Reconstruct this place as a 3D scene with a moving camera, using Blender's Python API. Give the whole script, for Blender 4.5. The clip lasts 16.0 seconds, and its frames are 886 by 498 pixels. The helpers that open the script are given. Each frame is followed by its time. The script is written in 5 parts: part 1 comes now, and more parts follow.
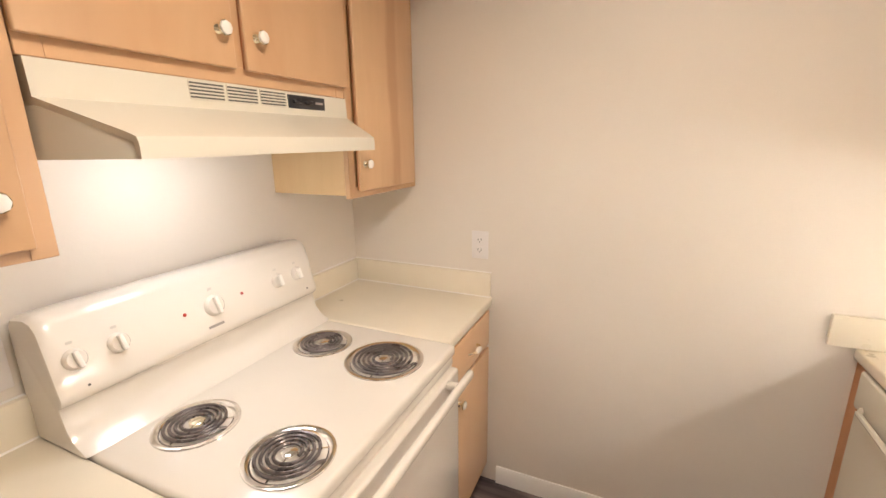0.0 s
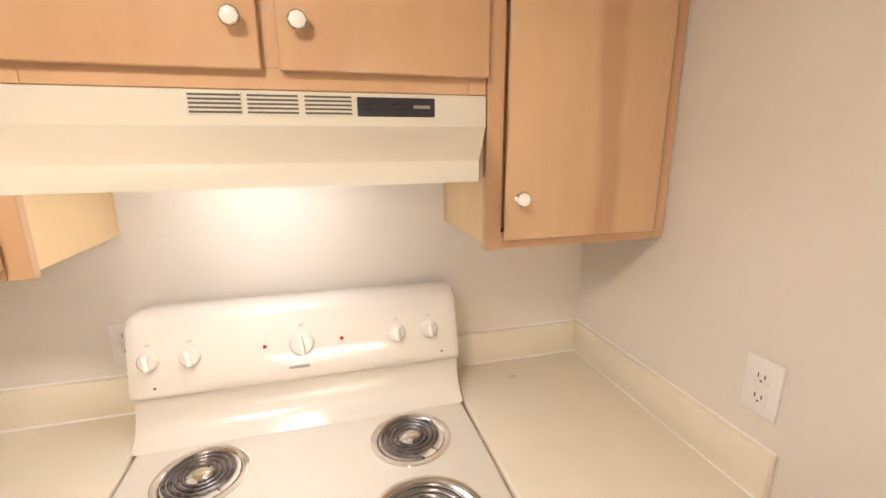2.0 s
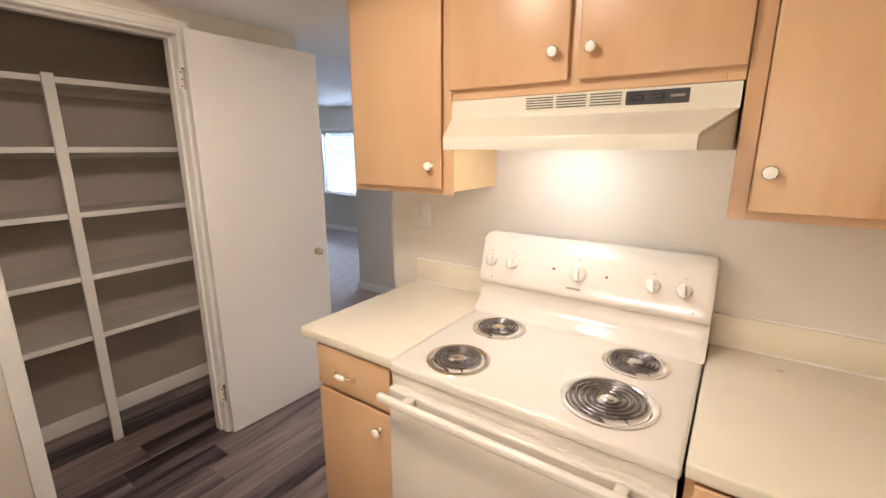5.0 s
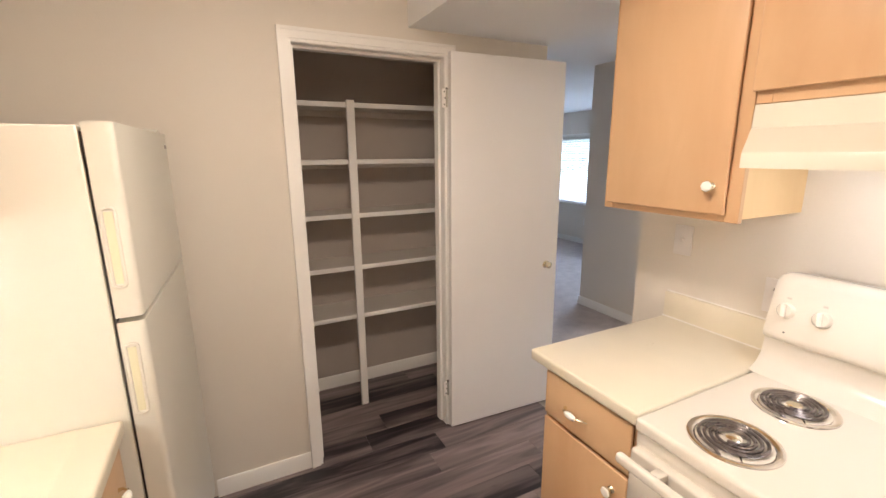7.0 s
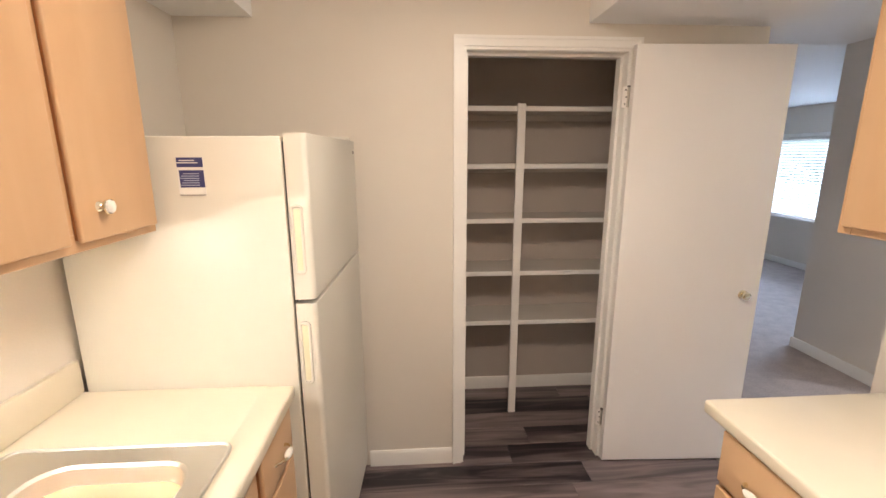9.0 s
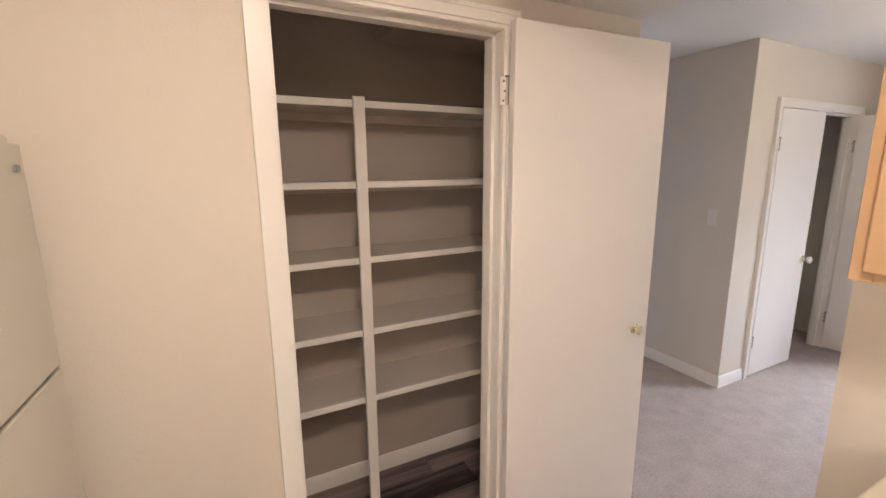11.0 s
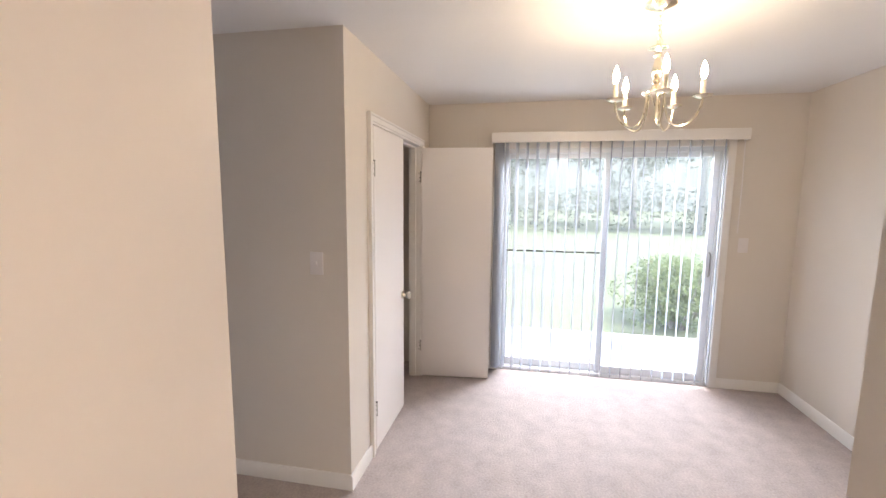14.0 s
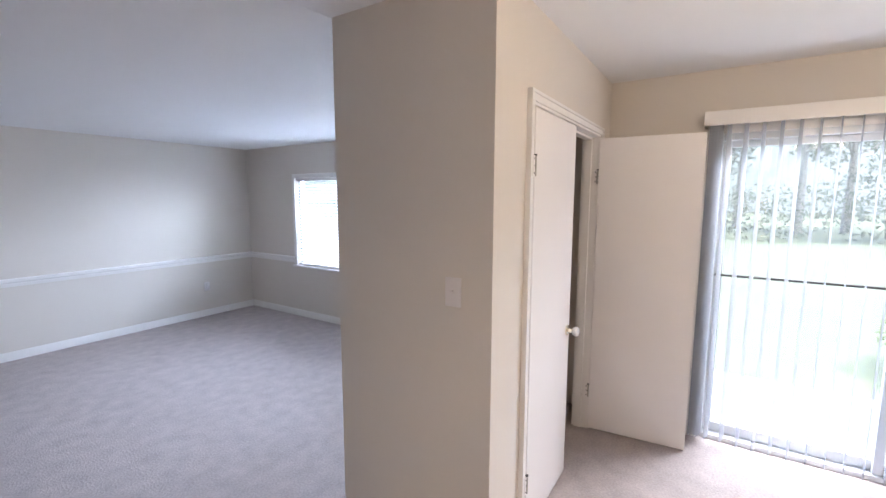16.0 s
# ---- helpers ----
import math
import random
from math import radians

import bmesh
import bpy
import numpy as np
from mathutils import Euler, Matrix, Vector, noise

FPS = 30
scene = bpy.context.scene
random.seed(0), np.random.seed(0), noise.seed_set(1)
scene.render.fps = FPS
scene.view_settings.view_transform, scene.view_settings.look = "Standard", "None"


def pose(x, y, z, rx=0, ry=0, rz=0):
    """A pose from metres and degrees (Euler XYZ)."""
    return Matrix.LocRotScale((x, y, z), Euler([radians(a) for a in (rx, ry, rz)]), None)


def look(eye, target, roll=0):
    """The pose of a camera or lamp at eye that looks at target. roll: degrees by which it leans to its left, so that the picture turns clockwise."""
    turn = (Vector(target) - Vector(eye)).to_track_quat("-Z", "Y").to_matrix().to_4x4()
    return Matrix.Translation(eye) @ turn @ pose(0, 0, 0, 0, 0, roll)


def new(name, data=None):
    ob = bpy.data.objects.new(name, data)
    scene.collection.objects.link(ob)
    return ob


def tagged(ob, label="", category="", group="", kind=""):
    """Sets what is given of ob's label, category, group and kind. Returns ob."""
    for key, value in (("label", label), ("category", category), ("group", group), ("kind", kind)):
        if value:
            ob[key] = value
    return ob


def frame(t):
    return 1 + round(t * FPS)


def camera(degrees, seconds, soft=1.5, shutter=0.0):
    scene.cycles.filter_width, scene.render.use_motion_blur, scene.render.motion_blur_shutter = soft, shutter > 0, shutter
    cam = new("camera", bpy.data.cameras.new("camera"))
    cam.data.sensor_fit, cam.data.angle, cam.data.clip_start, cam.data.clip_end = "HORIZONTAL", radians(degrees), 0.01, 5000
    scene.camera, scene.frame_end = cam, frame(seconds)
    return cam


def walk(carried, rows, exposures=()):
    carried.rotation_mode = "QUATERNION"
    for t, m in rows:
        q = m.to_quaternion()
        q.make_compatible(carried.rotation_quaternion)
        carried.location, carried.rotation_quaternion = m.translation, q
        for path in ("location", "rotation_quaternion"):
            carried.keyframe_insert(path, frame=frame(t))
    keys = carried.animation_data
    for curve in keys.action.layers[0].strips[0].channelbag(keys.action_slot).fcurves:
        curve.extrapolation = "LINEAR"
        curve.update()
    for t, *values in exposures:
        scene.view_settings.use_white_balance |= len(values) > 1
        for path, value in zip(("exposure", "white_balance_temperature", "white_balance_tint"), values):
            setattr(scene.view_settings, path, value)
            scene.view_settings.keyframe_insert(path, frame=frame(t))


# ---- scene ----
cam = camera(92.0, 16.0)
PATH = [
    (0, (0.053, -0.067, 1.544), (-0.748, 1.701, 1.057), -0.7),
    (0.5, (0.052, 0.171, 1.567), (-1.019, 1.787, 1.077), -0.6),
    (1, (0.098, 0.403, 1.564), (-1.284, 1.763, 1.072), -0.4),
    (1.5, (0.112, 0.594, 1.574), (-1.562, 1.575, 1.089), -0.5),
    (2, (0.032, 0.776, 1.585), (-1.843, 1.287, 1.109), -0.3),
    (2.5, (-0.009, 0.889, 1.58), (-1.949, 0.94, 1.098), 0.0),
    (3, (0.057, 1.018, 1.564), (-1.836, 0.59, 1.081), 0.0),
    (3.5, (0.17, 1.08, 1.547), (-1.635, 0.36, 1.074), 0.1),
    (4, (0.278, 1.111, 1.526), (-1.446, 0.21, 1.063), 0.3),
    (4.2, (0.324, 1.117, 1.526), (-1.374, 0.172, 1.062), 0.3),
    (6.3, (0.462, 1.077, 1.547), (-0.81, -0.402, 1.105), -0.4),
    (6.5, (0.448, 1.056, 1.557), (-0.728, -0.5, 1.114), -0.4),
    (7, (0.423, 0.962, 1.56), (-0.455, -0.781, 1.126), -0.4),
    (7.5, (0.403, 0.887, 1.565), (-0.138, -0.991, 1.137), -0.2),
    (8, (0.36, 0.921, 1.574), (0.14, -1.02, 1.146), -0.1),
    (8.2, (0.339, 0.943, 1.574), (0.231, -1.008, 1.15), -0.1),
    (10.3, (0.366, 0.538, 1.589), (-0.062, -1.371, 1.172), -0.4),
    (10.5, (0.352, 0.413, 1.595), (-0.224, -1.458, 1.189), -0.8),
    (11, (0.257, 0.193, 1.588), (-0.636, -1.556, 1.21), -0.4),
    (11.5, (0.166, -0.044, 1.583), (-1.057, -1.588, 1.238), -0.1),
    (12, (0.055, -0.231, 1.588), (-1.462, -1.495, 1.27), 0.2),
    (12.5, (-0.177, -0.358, 1.58), (-1.906, -1.318, 1.284), 0.2),
    (13, (-0.408, -0.466, 1.573), (-2.267, -1.152, 1.3), 0.5),
    (13.5, (-0.63, -0.53, 1.55), (-2.557, -1.004, 1.306), 0.5),
    (14, (-0.817, -0.571, 1.569), (-2.765, -0.954, 1.324), 0.5),
    (14.5, (-0.97, -0.562, 1.584), (-2.922, -0.926, 1.341), 0.4),
    (15, (-1.14, -0.596, 1.586), (-3.086, -0.986, 1.342), 0.4),
    (15.5, (-1.28, -0.686, 1.592), (-3.144, -1.367, 1.35), 0.2),
    (16, (-1.419, -0.768, 1.59), (-3.086, -1.846, 1.349), 0.1),
]
walk(cam, [(t, look(eye, target, roll)) for t, eye, target, roll in PATH], [(0.0, 3.40, 6500, 12), (4.0, 3.44, 6500, 12), (8.0, 3.58, 6500, 12), (11.0, 3.66, 6650, 15), (13.0, 3.76, 6850, 17), (14.7, 3.80, 7000, 17), (16.0, 3.84, 6600, 17)])
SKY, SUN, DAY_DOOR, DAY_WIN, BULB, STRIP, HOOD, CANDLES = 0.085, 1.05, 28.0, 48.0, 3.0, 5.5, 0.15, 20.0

# ---- world, sun and large lights ----
world = bpy.data.worlds.new("world")
scene.world = world
world.use_nodes = True
wn = world.node_tree.nodes
sky = wn.new("ShaderNodeTexSky")
sky.sky_type = "NISHITA"
sky.sun_disc = False
sky.sun_elevation, sky.sun_rotation = radians(60), radians(232)
wn["Background"].inputs["Strength"].default_value = SKY
world.node_tree.links.new(sky.outputs[0], wn["Background"].inputs["Color"])


def lamp(name, kind, m, watts, colour, **more):
    data = bpy.data.lights.new(name, kind)
    data.energy, data.color = watts, colour
    if "size" in more:
        data.shape, data.size, data.size_y = "RECTANGLE", more["size"], more.get("size_y", more["size"])
    if "radius" in more:
        data.shadow_soft_size = more["radius"]
    if "angle" in more:
        data.angle = radians(more["angle"])
    if "spread" in more:
        data.spread = radians(more["spread"])
    ob = new(name, data)
    ob.matrix_basis = m
    return ob


lamp("sun", "SUN", look((0, 0, 0), (-0.35, -0.45, -1.0)), SUN, (1.0, 0.97, 0.93), angle=12)
# unseen area lamps added outside patio door and living-room window, standing in for daylight
lamp("daylight_fill_patio", "AREA", look((-5.55, 0.08, 2.56), (-3.0, 0.08, 1.66)), DAY_DOOR, (0.86, 0.93, 1.0), size=1.8, size_y=0.9)
lamp("daylight_fill_window", "AREA", look((-6.2, -4.2, 2.1), (-4.4, -4.2, 1.15)), DAY_WIN, (0.60, 0.76, 1.0), size=2.6, size_y=1.0)
# kitchen ceiling light, strip light under the sink cabinets, bulb in the range hood
lamp("kitchen_bulb", "POINT", pose(0.15, 0.30, 2.22), BULB * 0.26, (1.0, 0.885, 0.75), radius=0.10)
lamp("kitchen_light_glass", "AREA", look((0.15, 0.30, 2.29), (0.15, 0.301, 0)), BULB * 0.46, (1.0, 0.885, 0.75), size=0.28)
lamp("hood_bulb", "POINT", pose(-0.77, 0.64, 1.545), HOOD, (0.96, 0.97, 1.0), radius=0.07)

# ---- materials ----
def material(name, colour, rough=0.5, metal=0.0, var=0.06, scale=6.0, fine=180.0, bump=0.08, spec=0.5, rand=0.0, coat=0.0, weight=0.35):
    """A surface with slow and fine variation of its colour, and fine relief."""
    m = bpy.data.materials.new(name)
    m.use_nodes = True
    n, l = m.node_tree.nodes, m.node_tree.links
    b = n["Principled BSDF"]
    tc = n.new("ShaderNodeTexCoord")
    n1, n2 = n.new("ShaderNodeTexNoise"), n.new("ShaderNodeTexNoise")
    n1.inputs["Scale"].default_value, n1.inputs["Detail"].default_value = scale, 4
    n2.inputs["Scale"].default_value, n2.inputs["Detail"].default_value = fine, 3
    for t in (n1, n2):
        l.new(tc.outputs["Object"], t.inputs["Vector"])
    mix = n.new("ShaderNodeMix")
    mix.data_type = "RGBA"
    mix.inputs["A"].default_value = (*[c * (1 - var) for c in colour], 1)
    mix.inputs["B"].default_value = (*[min(1, c * (1 + var)) for c in colour], 1)
    add = n.new("ShaderNodeMath")
    add.operation = "MULTIPLY_ADD"
    l.new(n2.outputs["Fac"], add.inputs[0])
    add.inputs[1].default_value = weight
    l.new(n1.outputs["Fac"], add.inputs[2])
    sub = n.new("ShaderNodeMath")
    sub.operation = "SUBTRACT"
    l.new(add.outputs[0], sub.inputs[0])
    sub.inputs[1].default_value = weight / 2
    last = sub
    if rand:
        info, mad = n.new("ShaderNodeObjectInfo"), n.new("ShaderNodeMath")
        mad.operation = "MULTIPLY_ADD"
        l.new(info.outputs["Random"], mad.inputs[0])
        mad.inputs[1].default_value = rand
        l.new(sub.outputs[0], mad.inputs[2])
        last = mad
    l.new(last.outputs[0], mix.inputs["Factor"])
    l.new(mix.outputs["Result"], b.inputs["Base Color"])
    rr = n.new("ShaderNodeMapRange")
    rr.inputs["To Min"].default_value, rr.inputs["To Max"].default_value = max(0, rough - 0.06), min(1, rough + 0.06)
    l.new(n1.outputs["Fac"], rr.inputs["Value"])
    l.new(rr.outputs["Result"], b.inputs["Roughness"])
    b.inputs["Metallic"].default_value = metal
    b.inputs["Specular IOR Level"].default_value = spec
    b.inputs["Coat Weight"].default_value = coat
    if bump:
        bp = n.new("ShaderNodeBump")
        bp.inputs["Strength"].default_value, bp.inputs["Distance"].default_value = bump, 0.004
        l.new(n2.outputs["Fac"], bp.inputs["Height"])
        l.new(bp.outputs["Normal"], b.inputs["Normal"])
    return m


def wood(name, light, dark, grain=(1.0, 1.0, 0.07), rough=0.35, scale=26.0, rand=0.3, bump=0.05, patch=0.5, coat=0.0, low=0.32, high=0.70):
    """Wood with long stretched grain; the third number of grain runs along the fibres."""
    m = bpy.data.materials.new(name)
    m.use_nodes = True
    n, l = m.node_tree.nodes, m.node_tree.links
    b = n["Principled BSDF"]
    tc, mp, info = n.new("ShaderNodeTexCoord"), n.new("ShaderNodeMapping"), n.new("ShaderNodeObjectInfo")
    mp.inputs["Scale"].default_value = grain
    off = n.new("ShaderNodeVectorMath")
    off.operation = "MULTIPLY_ADD"
    l.new(info.outputs["Random"], off.inputs[0])
    off.inputs[1].default_value = (7.3, 5.1, 3.7)
    l.new(tc.outputs["Object"], off.inputs[2])
    l.new(off.outputs[0], mp.inputs["Vector"])
    n1, n2 = n.new("ShaderNodeTexNoise"), n.new("ShaderNodeTexNoise")
    n1.inputs["Scale"].default_value, n1.inputs["Detail"].default_value = scale, 8
    n1.inputs["Distortion"].default_value = 0.9
    n2.inputs["Scale"].default_value, n2.inputs["Detail"].default_value = scale * 0.18, 3
    l.new(mp.outputs[0], n1.inputs["Vector"])
    l.new(mp.outputs[0], n2.inputs["Vector"])
    r1 = n.new("ShaderNodeMapRange")
    r1.inputs["From Min"].default_value, r1.inputs["From Max"].default_value = low, high
    l.new(n1.outputs["Fac"], r1.inputs["Value"])
    r2 = n.new("ShaderNodeMapRange")
    r2.inputs["From Min"].default_value, r2.inputs["From Max"].default_value = 0.35, 0.68
    l.new(n2.outputs["Fac"], r2.inputs["Value"])
    a = n.new("ShaderNodeMix")
    a.inputs["Factor"].default_value = patch
    l.new(r1.outputs[0], a.inputs["A"])
    l.new(r2.outputs[0], a.inputs["B"])
    mad = n.new("ShaderNodeMath")
    mad.operation, mad.use_clamp = "MULTIPLY_ADD", True
    l.new(info.outputs["Random"], mad.inputs[0])
    mad.inputs[1].default_value = rand
    sub = n.new("ShaderNodeMath")
    sub.operation = "SUBTRACT"
    l.new(a.outputs["Result"], sub.inputs[0])
    sub.inputs[1].default_value = rand / 2
    l.new(sub.outputs[0], mad.inputs[2])
    mix = n.new("ShaderNodeMix")
    mix.data_type = "RGBA"
    mix.inputs["A"].default_value, mix.inputs["B"].default_value = (*dark, 1), (*light, 1)
    l.new(mad.outputs[0], mix.inputs["Factor"])
    l.new(mix.outputs["Result"], b.inputs["Base Color"])
    b.inputs["Roughness"].default_value = rough
    b.inputs["Coat Weight"].default_value = coat
    bp = n.new("ShaderNodeBump")
    bp.inputs["Strength"].default_value, bp.inputs["Distance"].default_value = bump, 0.003
    l.new(n1.outputs["Fac"], bp.inputs["Height"])
    l.new(bp.outputs["Normal"], b.inputs["Normal"])
    return m


def glow(name, colour, strength):
    m = bpy.data.materials.new(name)
    m.use_nodes = True
    b = m.node_tree.nodes["Principled BSDF"]
    b.inputs["Base Color"].default_value = (*colour, 1)
    b.inputs["Emission Color"].default_value = (*colour, 1)
    b.inputs["Emission Strength"].default_value = strength
    return m


def veiled_pane(name, veil):
    """Clear glass with a faint even translucent veil that imitates the glare of daylight."""
    m = bpy.data.materials.new(name)
    m.use_nodes = True
    n, l = m.node_tree.nodes, m.node_tree.links
    tr, tl, gl, mx, top = n.new("ShaderNodeBsdfTransparent"), n.new("ShaderNodeBsdfTranslucent"), n.new("ShaderNodeBsdfGlossy"), n.new("ShaderNodeMixShader"), n.new("ShaderNodeMixShader")
    tr.inputs["Color"].default_value = (0.96, 0.985, 0.975, 1)
    tl.inputs["Color"].default_value = (0.86, 0.89, 0.90, 1)
    gl.inputs["Roughness"].default_value = 0.02
    mx.inputs[0].default_value = veil
    l.new(tr.outputs[0], mx.inputs[1])
    l.new(tl.outputs[0], mx.inputs[2])
    top.inputs[0].default_value = 0.04
    l.new(mx.outputs[0], top.inputs[1])
    l.new(gl.outputs[0], top.inputs[2])
    l.new(top.outputs[0], n["Material Output"].inputs["Surface"])
    return m


def sheer(name, colour, through_light, open_weave=0.0, var=0.05, scale=40):
    """Thin cloth or vinyl that lets part of the light through."""
    m = bpy.data.materials.new(name)
    m.use_nodes = True
    n, l = m.node_tree.nodes, m.node_tree.links
    d, t, mx = n.new("ShaderNodeBsdfDiffuse"), n.new("ShaderNodeBsdfTranslucent"), n.new("ShaderNodeMixShader")
    tex, ramp = n.new("ShaderNodeTexNoise"), n.new("ShaderNodeMix")
    tex.inputs["Scale"].default_value = scale
    ramp.data_type = "RGBA"
    ramp.inputs["A"].default_value = (*[c * (1 - var) for c in colour], 1)
    ramp.inputs["B"].default_value = (*colour, 1)
    l.new(tex.outputs["Fac"], ramp.inputs["Factor"])
    for s in (d, t):
        l.new(ramp.outputs["Result"], s.inputs["Color"])
    mx.inputs[0].default_value = through_light
    l.new(d.outputs[0], mx.inputs[1])
    l.new(t.outputs[0], mx.inputs[2])
    last = mx
    if open_weave:
        clear_part, last = n.new("ShaderNodeBsdfTransparent"), n.new("ShaderNodeMixShader")
        last.inputs[0].default_value = open_weave
        l.new(mx.outputs[0], last.inputs[1])
        l.new(clear_part.outputs[0], last.inputs[2])
    l.new(last.outputs[0], n["Material Output"].inputs["Surface"])
    return m


# greige wall paint darkened to taupe: the pantry's shade is painted in
PANTRYSHADE = material("shaded_pantry_paint", (0.50, 0.43, 0.38), 0.6, var=0.06, scale=3.0, fine=140, bump=0.10, spec=0.3)
WALL = material("greige_wall_paint", (0.74, 0.68, 0.605), 0.55, var=0.03, scale=2.0, fine=160, bump=0.10, spec=0.35)
CEIL = material("white_ceiling_paint", (0.85, 0.835, 0.815), 0.8, var=0.02, scale=3.0, fine=120, bump=0.25, spec=0.2)
TRIM = material("white_trim_paint", (0.86, 0.83, 0.79), 0.32, var=0.025, scale=5, fine=90, bump=0.04)
DOORP = material("white_door_paint", (0.86, 0.82, 0.79), 0.36, var=0.02, scale=2.5, fine=110, bump=0.05)
# white shelf boards dulled; part of the pantry's shade sits in this colour
SHELFP = material("shaded_shelf_paint", (0.66, 0.60, 0.54), 0.45, var=0.04, scale=5, fine=90, bump=0.06)
MAPLE = wood("maple_veneer", (0.67, 0.445, 0.26), (0.55, 0.33, 0.178), grain=(1.0, 1.0, 0.30), rough=0.34, scale=11, rand=0.35, patch=0.62, bump=0.03, low=0.25, high=0.78)
MAPLE_H = wood("maple_veneer_across", (0.67, 0.445, 0.26), (0.55, 0.33, 0.178), grain=(1.0, 0.30, 1.0), rough=0.34, scale=11, rand=0.35, patch=0.62, bump=0.03, low=0.25, high=0.78)
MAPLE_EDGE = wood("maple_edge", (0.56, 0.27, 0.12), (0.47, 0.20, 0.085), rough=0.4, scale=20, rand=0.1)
MAPLE_STREAK = wood("maple_with_heartwood", (0.67, 0.445, 0.26), (0.55, 0.33, 0.178), grain=(1.0, 1.0, 0.16), rough=0.34, scale=18, rand=0.25, patch=0.5, low=0.25, high=0.78)


def heartwood(m, y, width):
    """A dark reddish heartwood streak that runs up the board at y and wanders a little."""
    n, l = m.node_tree.nodes, m.node_tree.links
    b = n["Principled BSDF"]
    tc, sep, wob, ma, ad, ab, rg, mx, st = (n.new("ShaderNodeTexCoord"), n.new("ShaderNodeSeparateXYZ"), n.new("ShaderNodeTexNoise"), n.new("ShaderNodeMapping"), n.new("ShaderNodeMath"), n.new("ShaderNodeMath"), n.new("ShaderNodeMapRange"), n.new("ShaderNodeMix"), n.new("ShaderNodeMath"))
    ma.inputs["Scale"].default_value = (6, 6, 2.2)
    l.new(tc.outputs["Object"], ma.inputs["Vector"])
    l.new(ma.outputs[0], wob.inputs["Vector"])
    wob.inputs["Scale"].default_value, wob.inputs["Detail"].default_value = 1.0, 5
    l.new(tc.outputs["Object"], sep.inputs[0])
    ad.operation = "MULTIPLY_ADD"
    l.new(wob.outputs["Fac"], ad.inputs[0])
    ad.inputs[1].default_value = 0.10
    l.new(sep.outputs["Y"], ad.inputs[2])
    st.operation = "SUBTRACT"
    l.new(ad.outputs[0], st.inputs[0])
    st.inputs[1].default_value = y + 0.05
    ab.operation = "ABSOLUTE"
    l.new(st.outputs[0], ab.inputs[0])
    rg.inputs["From Min"].default_value, rg.inputs["From Max"].default_value = width * 0.45, width
    rg.inputs["To Min"].default_value, rg.inputs["To Max"].default_value = 0.48, 0.0
    l.new(ab.outputs[0], rg.inputs["Value"])
    mx.data_type = "RGBA"
    old = b.inputs["Base Color"].links[0].from_socket
    l.new(rg.outputs["Result"], mx.inputs["Factor"])
    l.new(old, mx.inputs["A"])
    mx.inputs["B"].default_value = (0.44, 0.21, 0.105, 1)
    l.new(mx.outputs["Result"], b.inputs["Base Color"])


heartwood(MAPLE_STREAK, 1.375, 0.042)
CABSIDE = wood("pale_cabinet_side", (0.76, 0.56, 0.31), (0.70, 0.49, 0.26), rough=0.4, scale=16, rand=0.1)
LAMINATE = material("cream_laminate", (0.75, 0.68, 0.55), 0.30, var=0.05, scale=9, fine=420, bump=0.02)
ENAMEL = material("bisque_enamel", (0.72, 0.67, 0.60), 0.16, var=0.012, scale=3, fine=60, bump=0.0, coat=0.3)
HOODP = material("bisque_painted_steel", (0.67, 0.63, 0.53), 0.24, var=0.012, scale=3, fine=60, bump=0.0)
FRIDGEP = material("bisque_fridge_paint", (0.70, 0.67, 0.59), 0.33, var=0.012, scale=3, fine=260, bump=0.06)
FRIDGEH = material("yellowed_grip", (0.70, 0.67, 0.48), 0.4, var=0.02, bump=0.0)
DARK = material("black_plastic", (0.02, 0.02, 0.024), 0.35, bump=0.0)
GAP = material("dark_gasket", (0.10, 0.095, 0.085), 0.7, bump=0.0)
CHROME = material("chrome", (0.86, 0.84, 0.82), 0.07, 1.0, var=0.06, scale=14, fine=60, bump=0.0)
COIL = material("burner_coil", (0.17, 0.145, 0.14), 0.28, 0.6, var=0.35, scale=30, fine=200, bump=0.1)
STEEL = material("brushed_steel", (0.70, 0.70, 0.68), 0.40, 1.0, var=0.02, scale=10, fine=300, bump=0.01)
BRASS = material("pale_polished_brass", (0.86, 0.80, 0.64), 0.14, 1.0, var=0.08, scale=30, fine=200, bump=0.0)
NICKEL = material("worn_hinge_metal", (0.50, 0.47, 0.42), 0.38, 1.0, var=0.2, scale=60, fine=300, bump=0.1)
PORCELAIN = material("white_porcelain", (0.84, 0.81, 0.76), 0.12, var=0.01, bump=0.0)
PLASTIC = material("white_plastic", (0.80, 0.76, 0.74), 0.3, var=0.01, bump=0.0)
ALU = material("white_aluminium", (0.66, 0.67, 0.68), 0.35, 0.2, var=0.03, bump=0.0)
# thin milky share washes out the outdoors as glare would
GLASS = veiled_pane("window_glass", 0.013)
SLAT = sheer("sheer_blind_vane", (0.64, 0.665, 0.71), 0.14, 0.50)
MINI = sheer("blind_slat", (0.80, 0.82, 0.85), 0.06)
RED = glow("red_lens", (0.35, 0.02, 0.01), 0.0)
NAVY = material("navy_print", (0.045, 0.05, 0.16), 0.4, bump=0.0)
PAPER = material("white_print", (0.78, 0.76, 0.72), 0.5, bump=0.0)
GREYINK = material("grey_print", (0.30, 0.27, 0.25), 0.5, bump=0.0)
FAINTINK = material("faint_beige_print", (0.56, 0.52, 0.47), 0.5, bump=0.0)
PALEINK = material("pale_blue_print", (0.45, 0.48, 0.62), 0.5, bump=0.0)
FLAME = glow("lit_candle_bulb", (1.0, 0.83, 0.60), CANDLES)
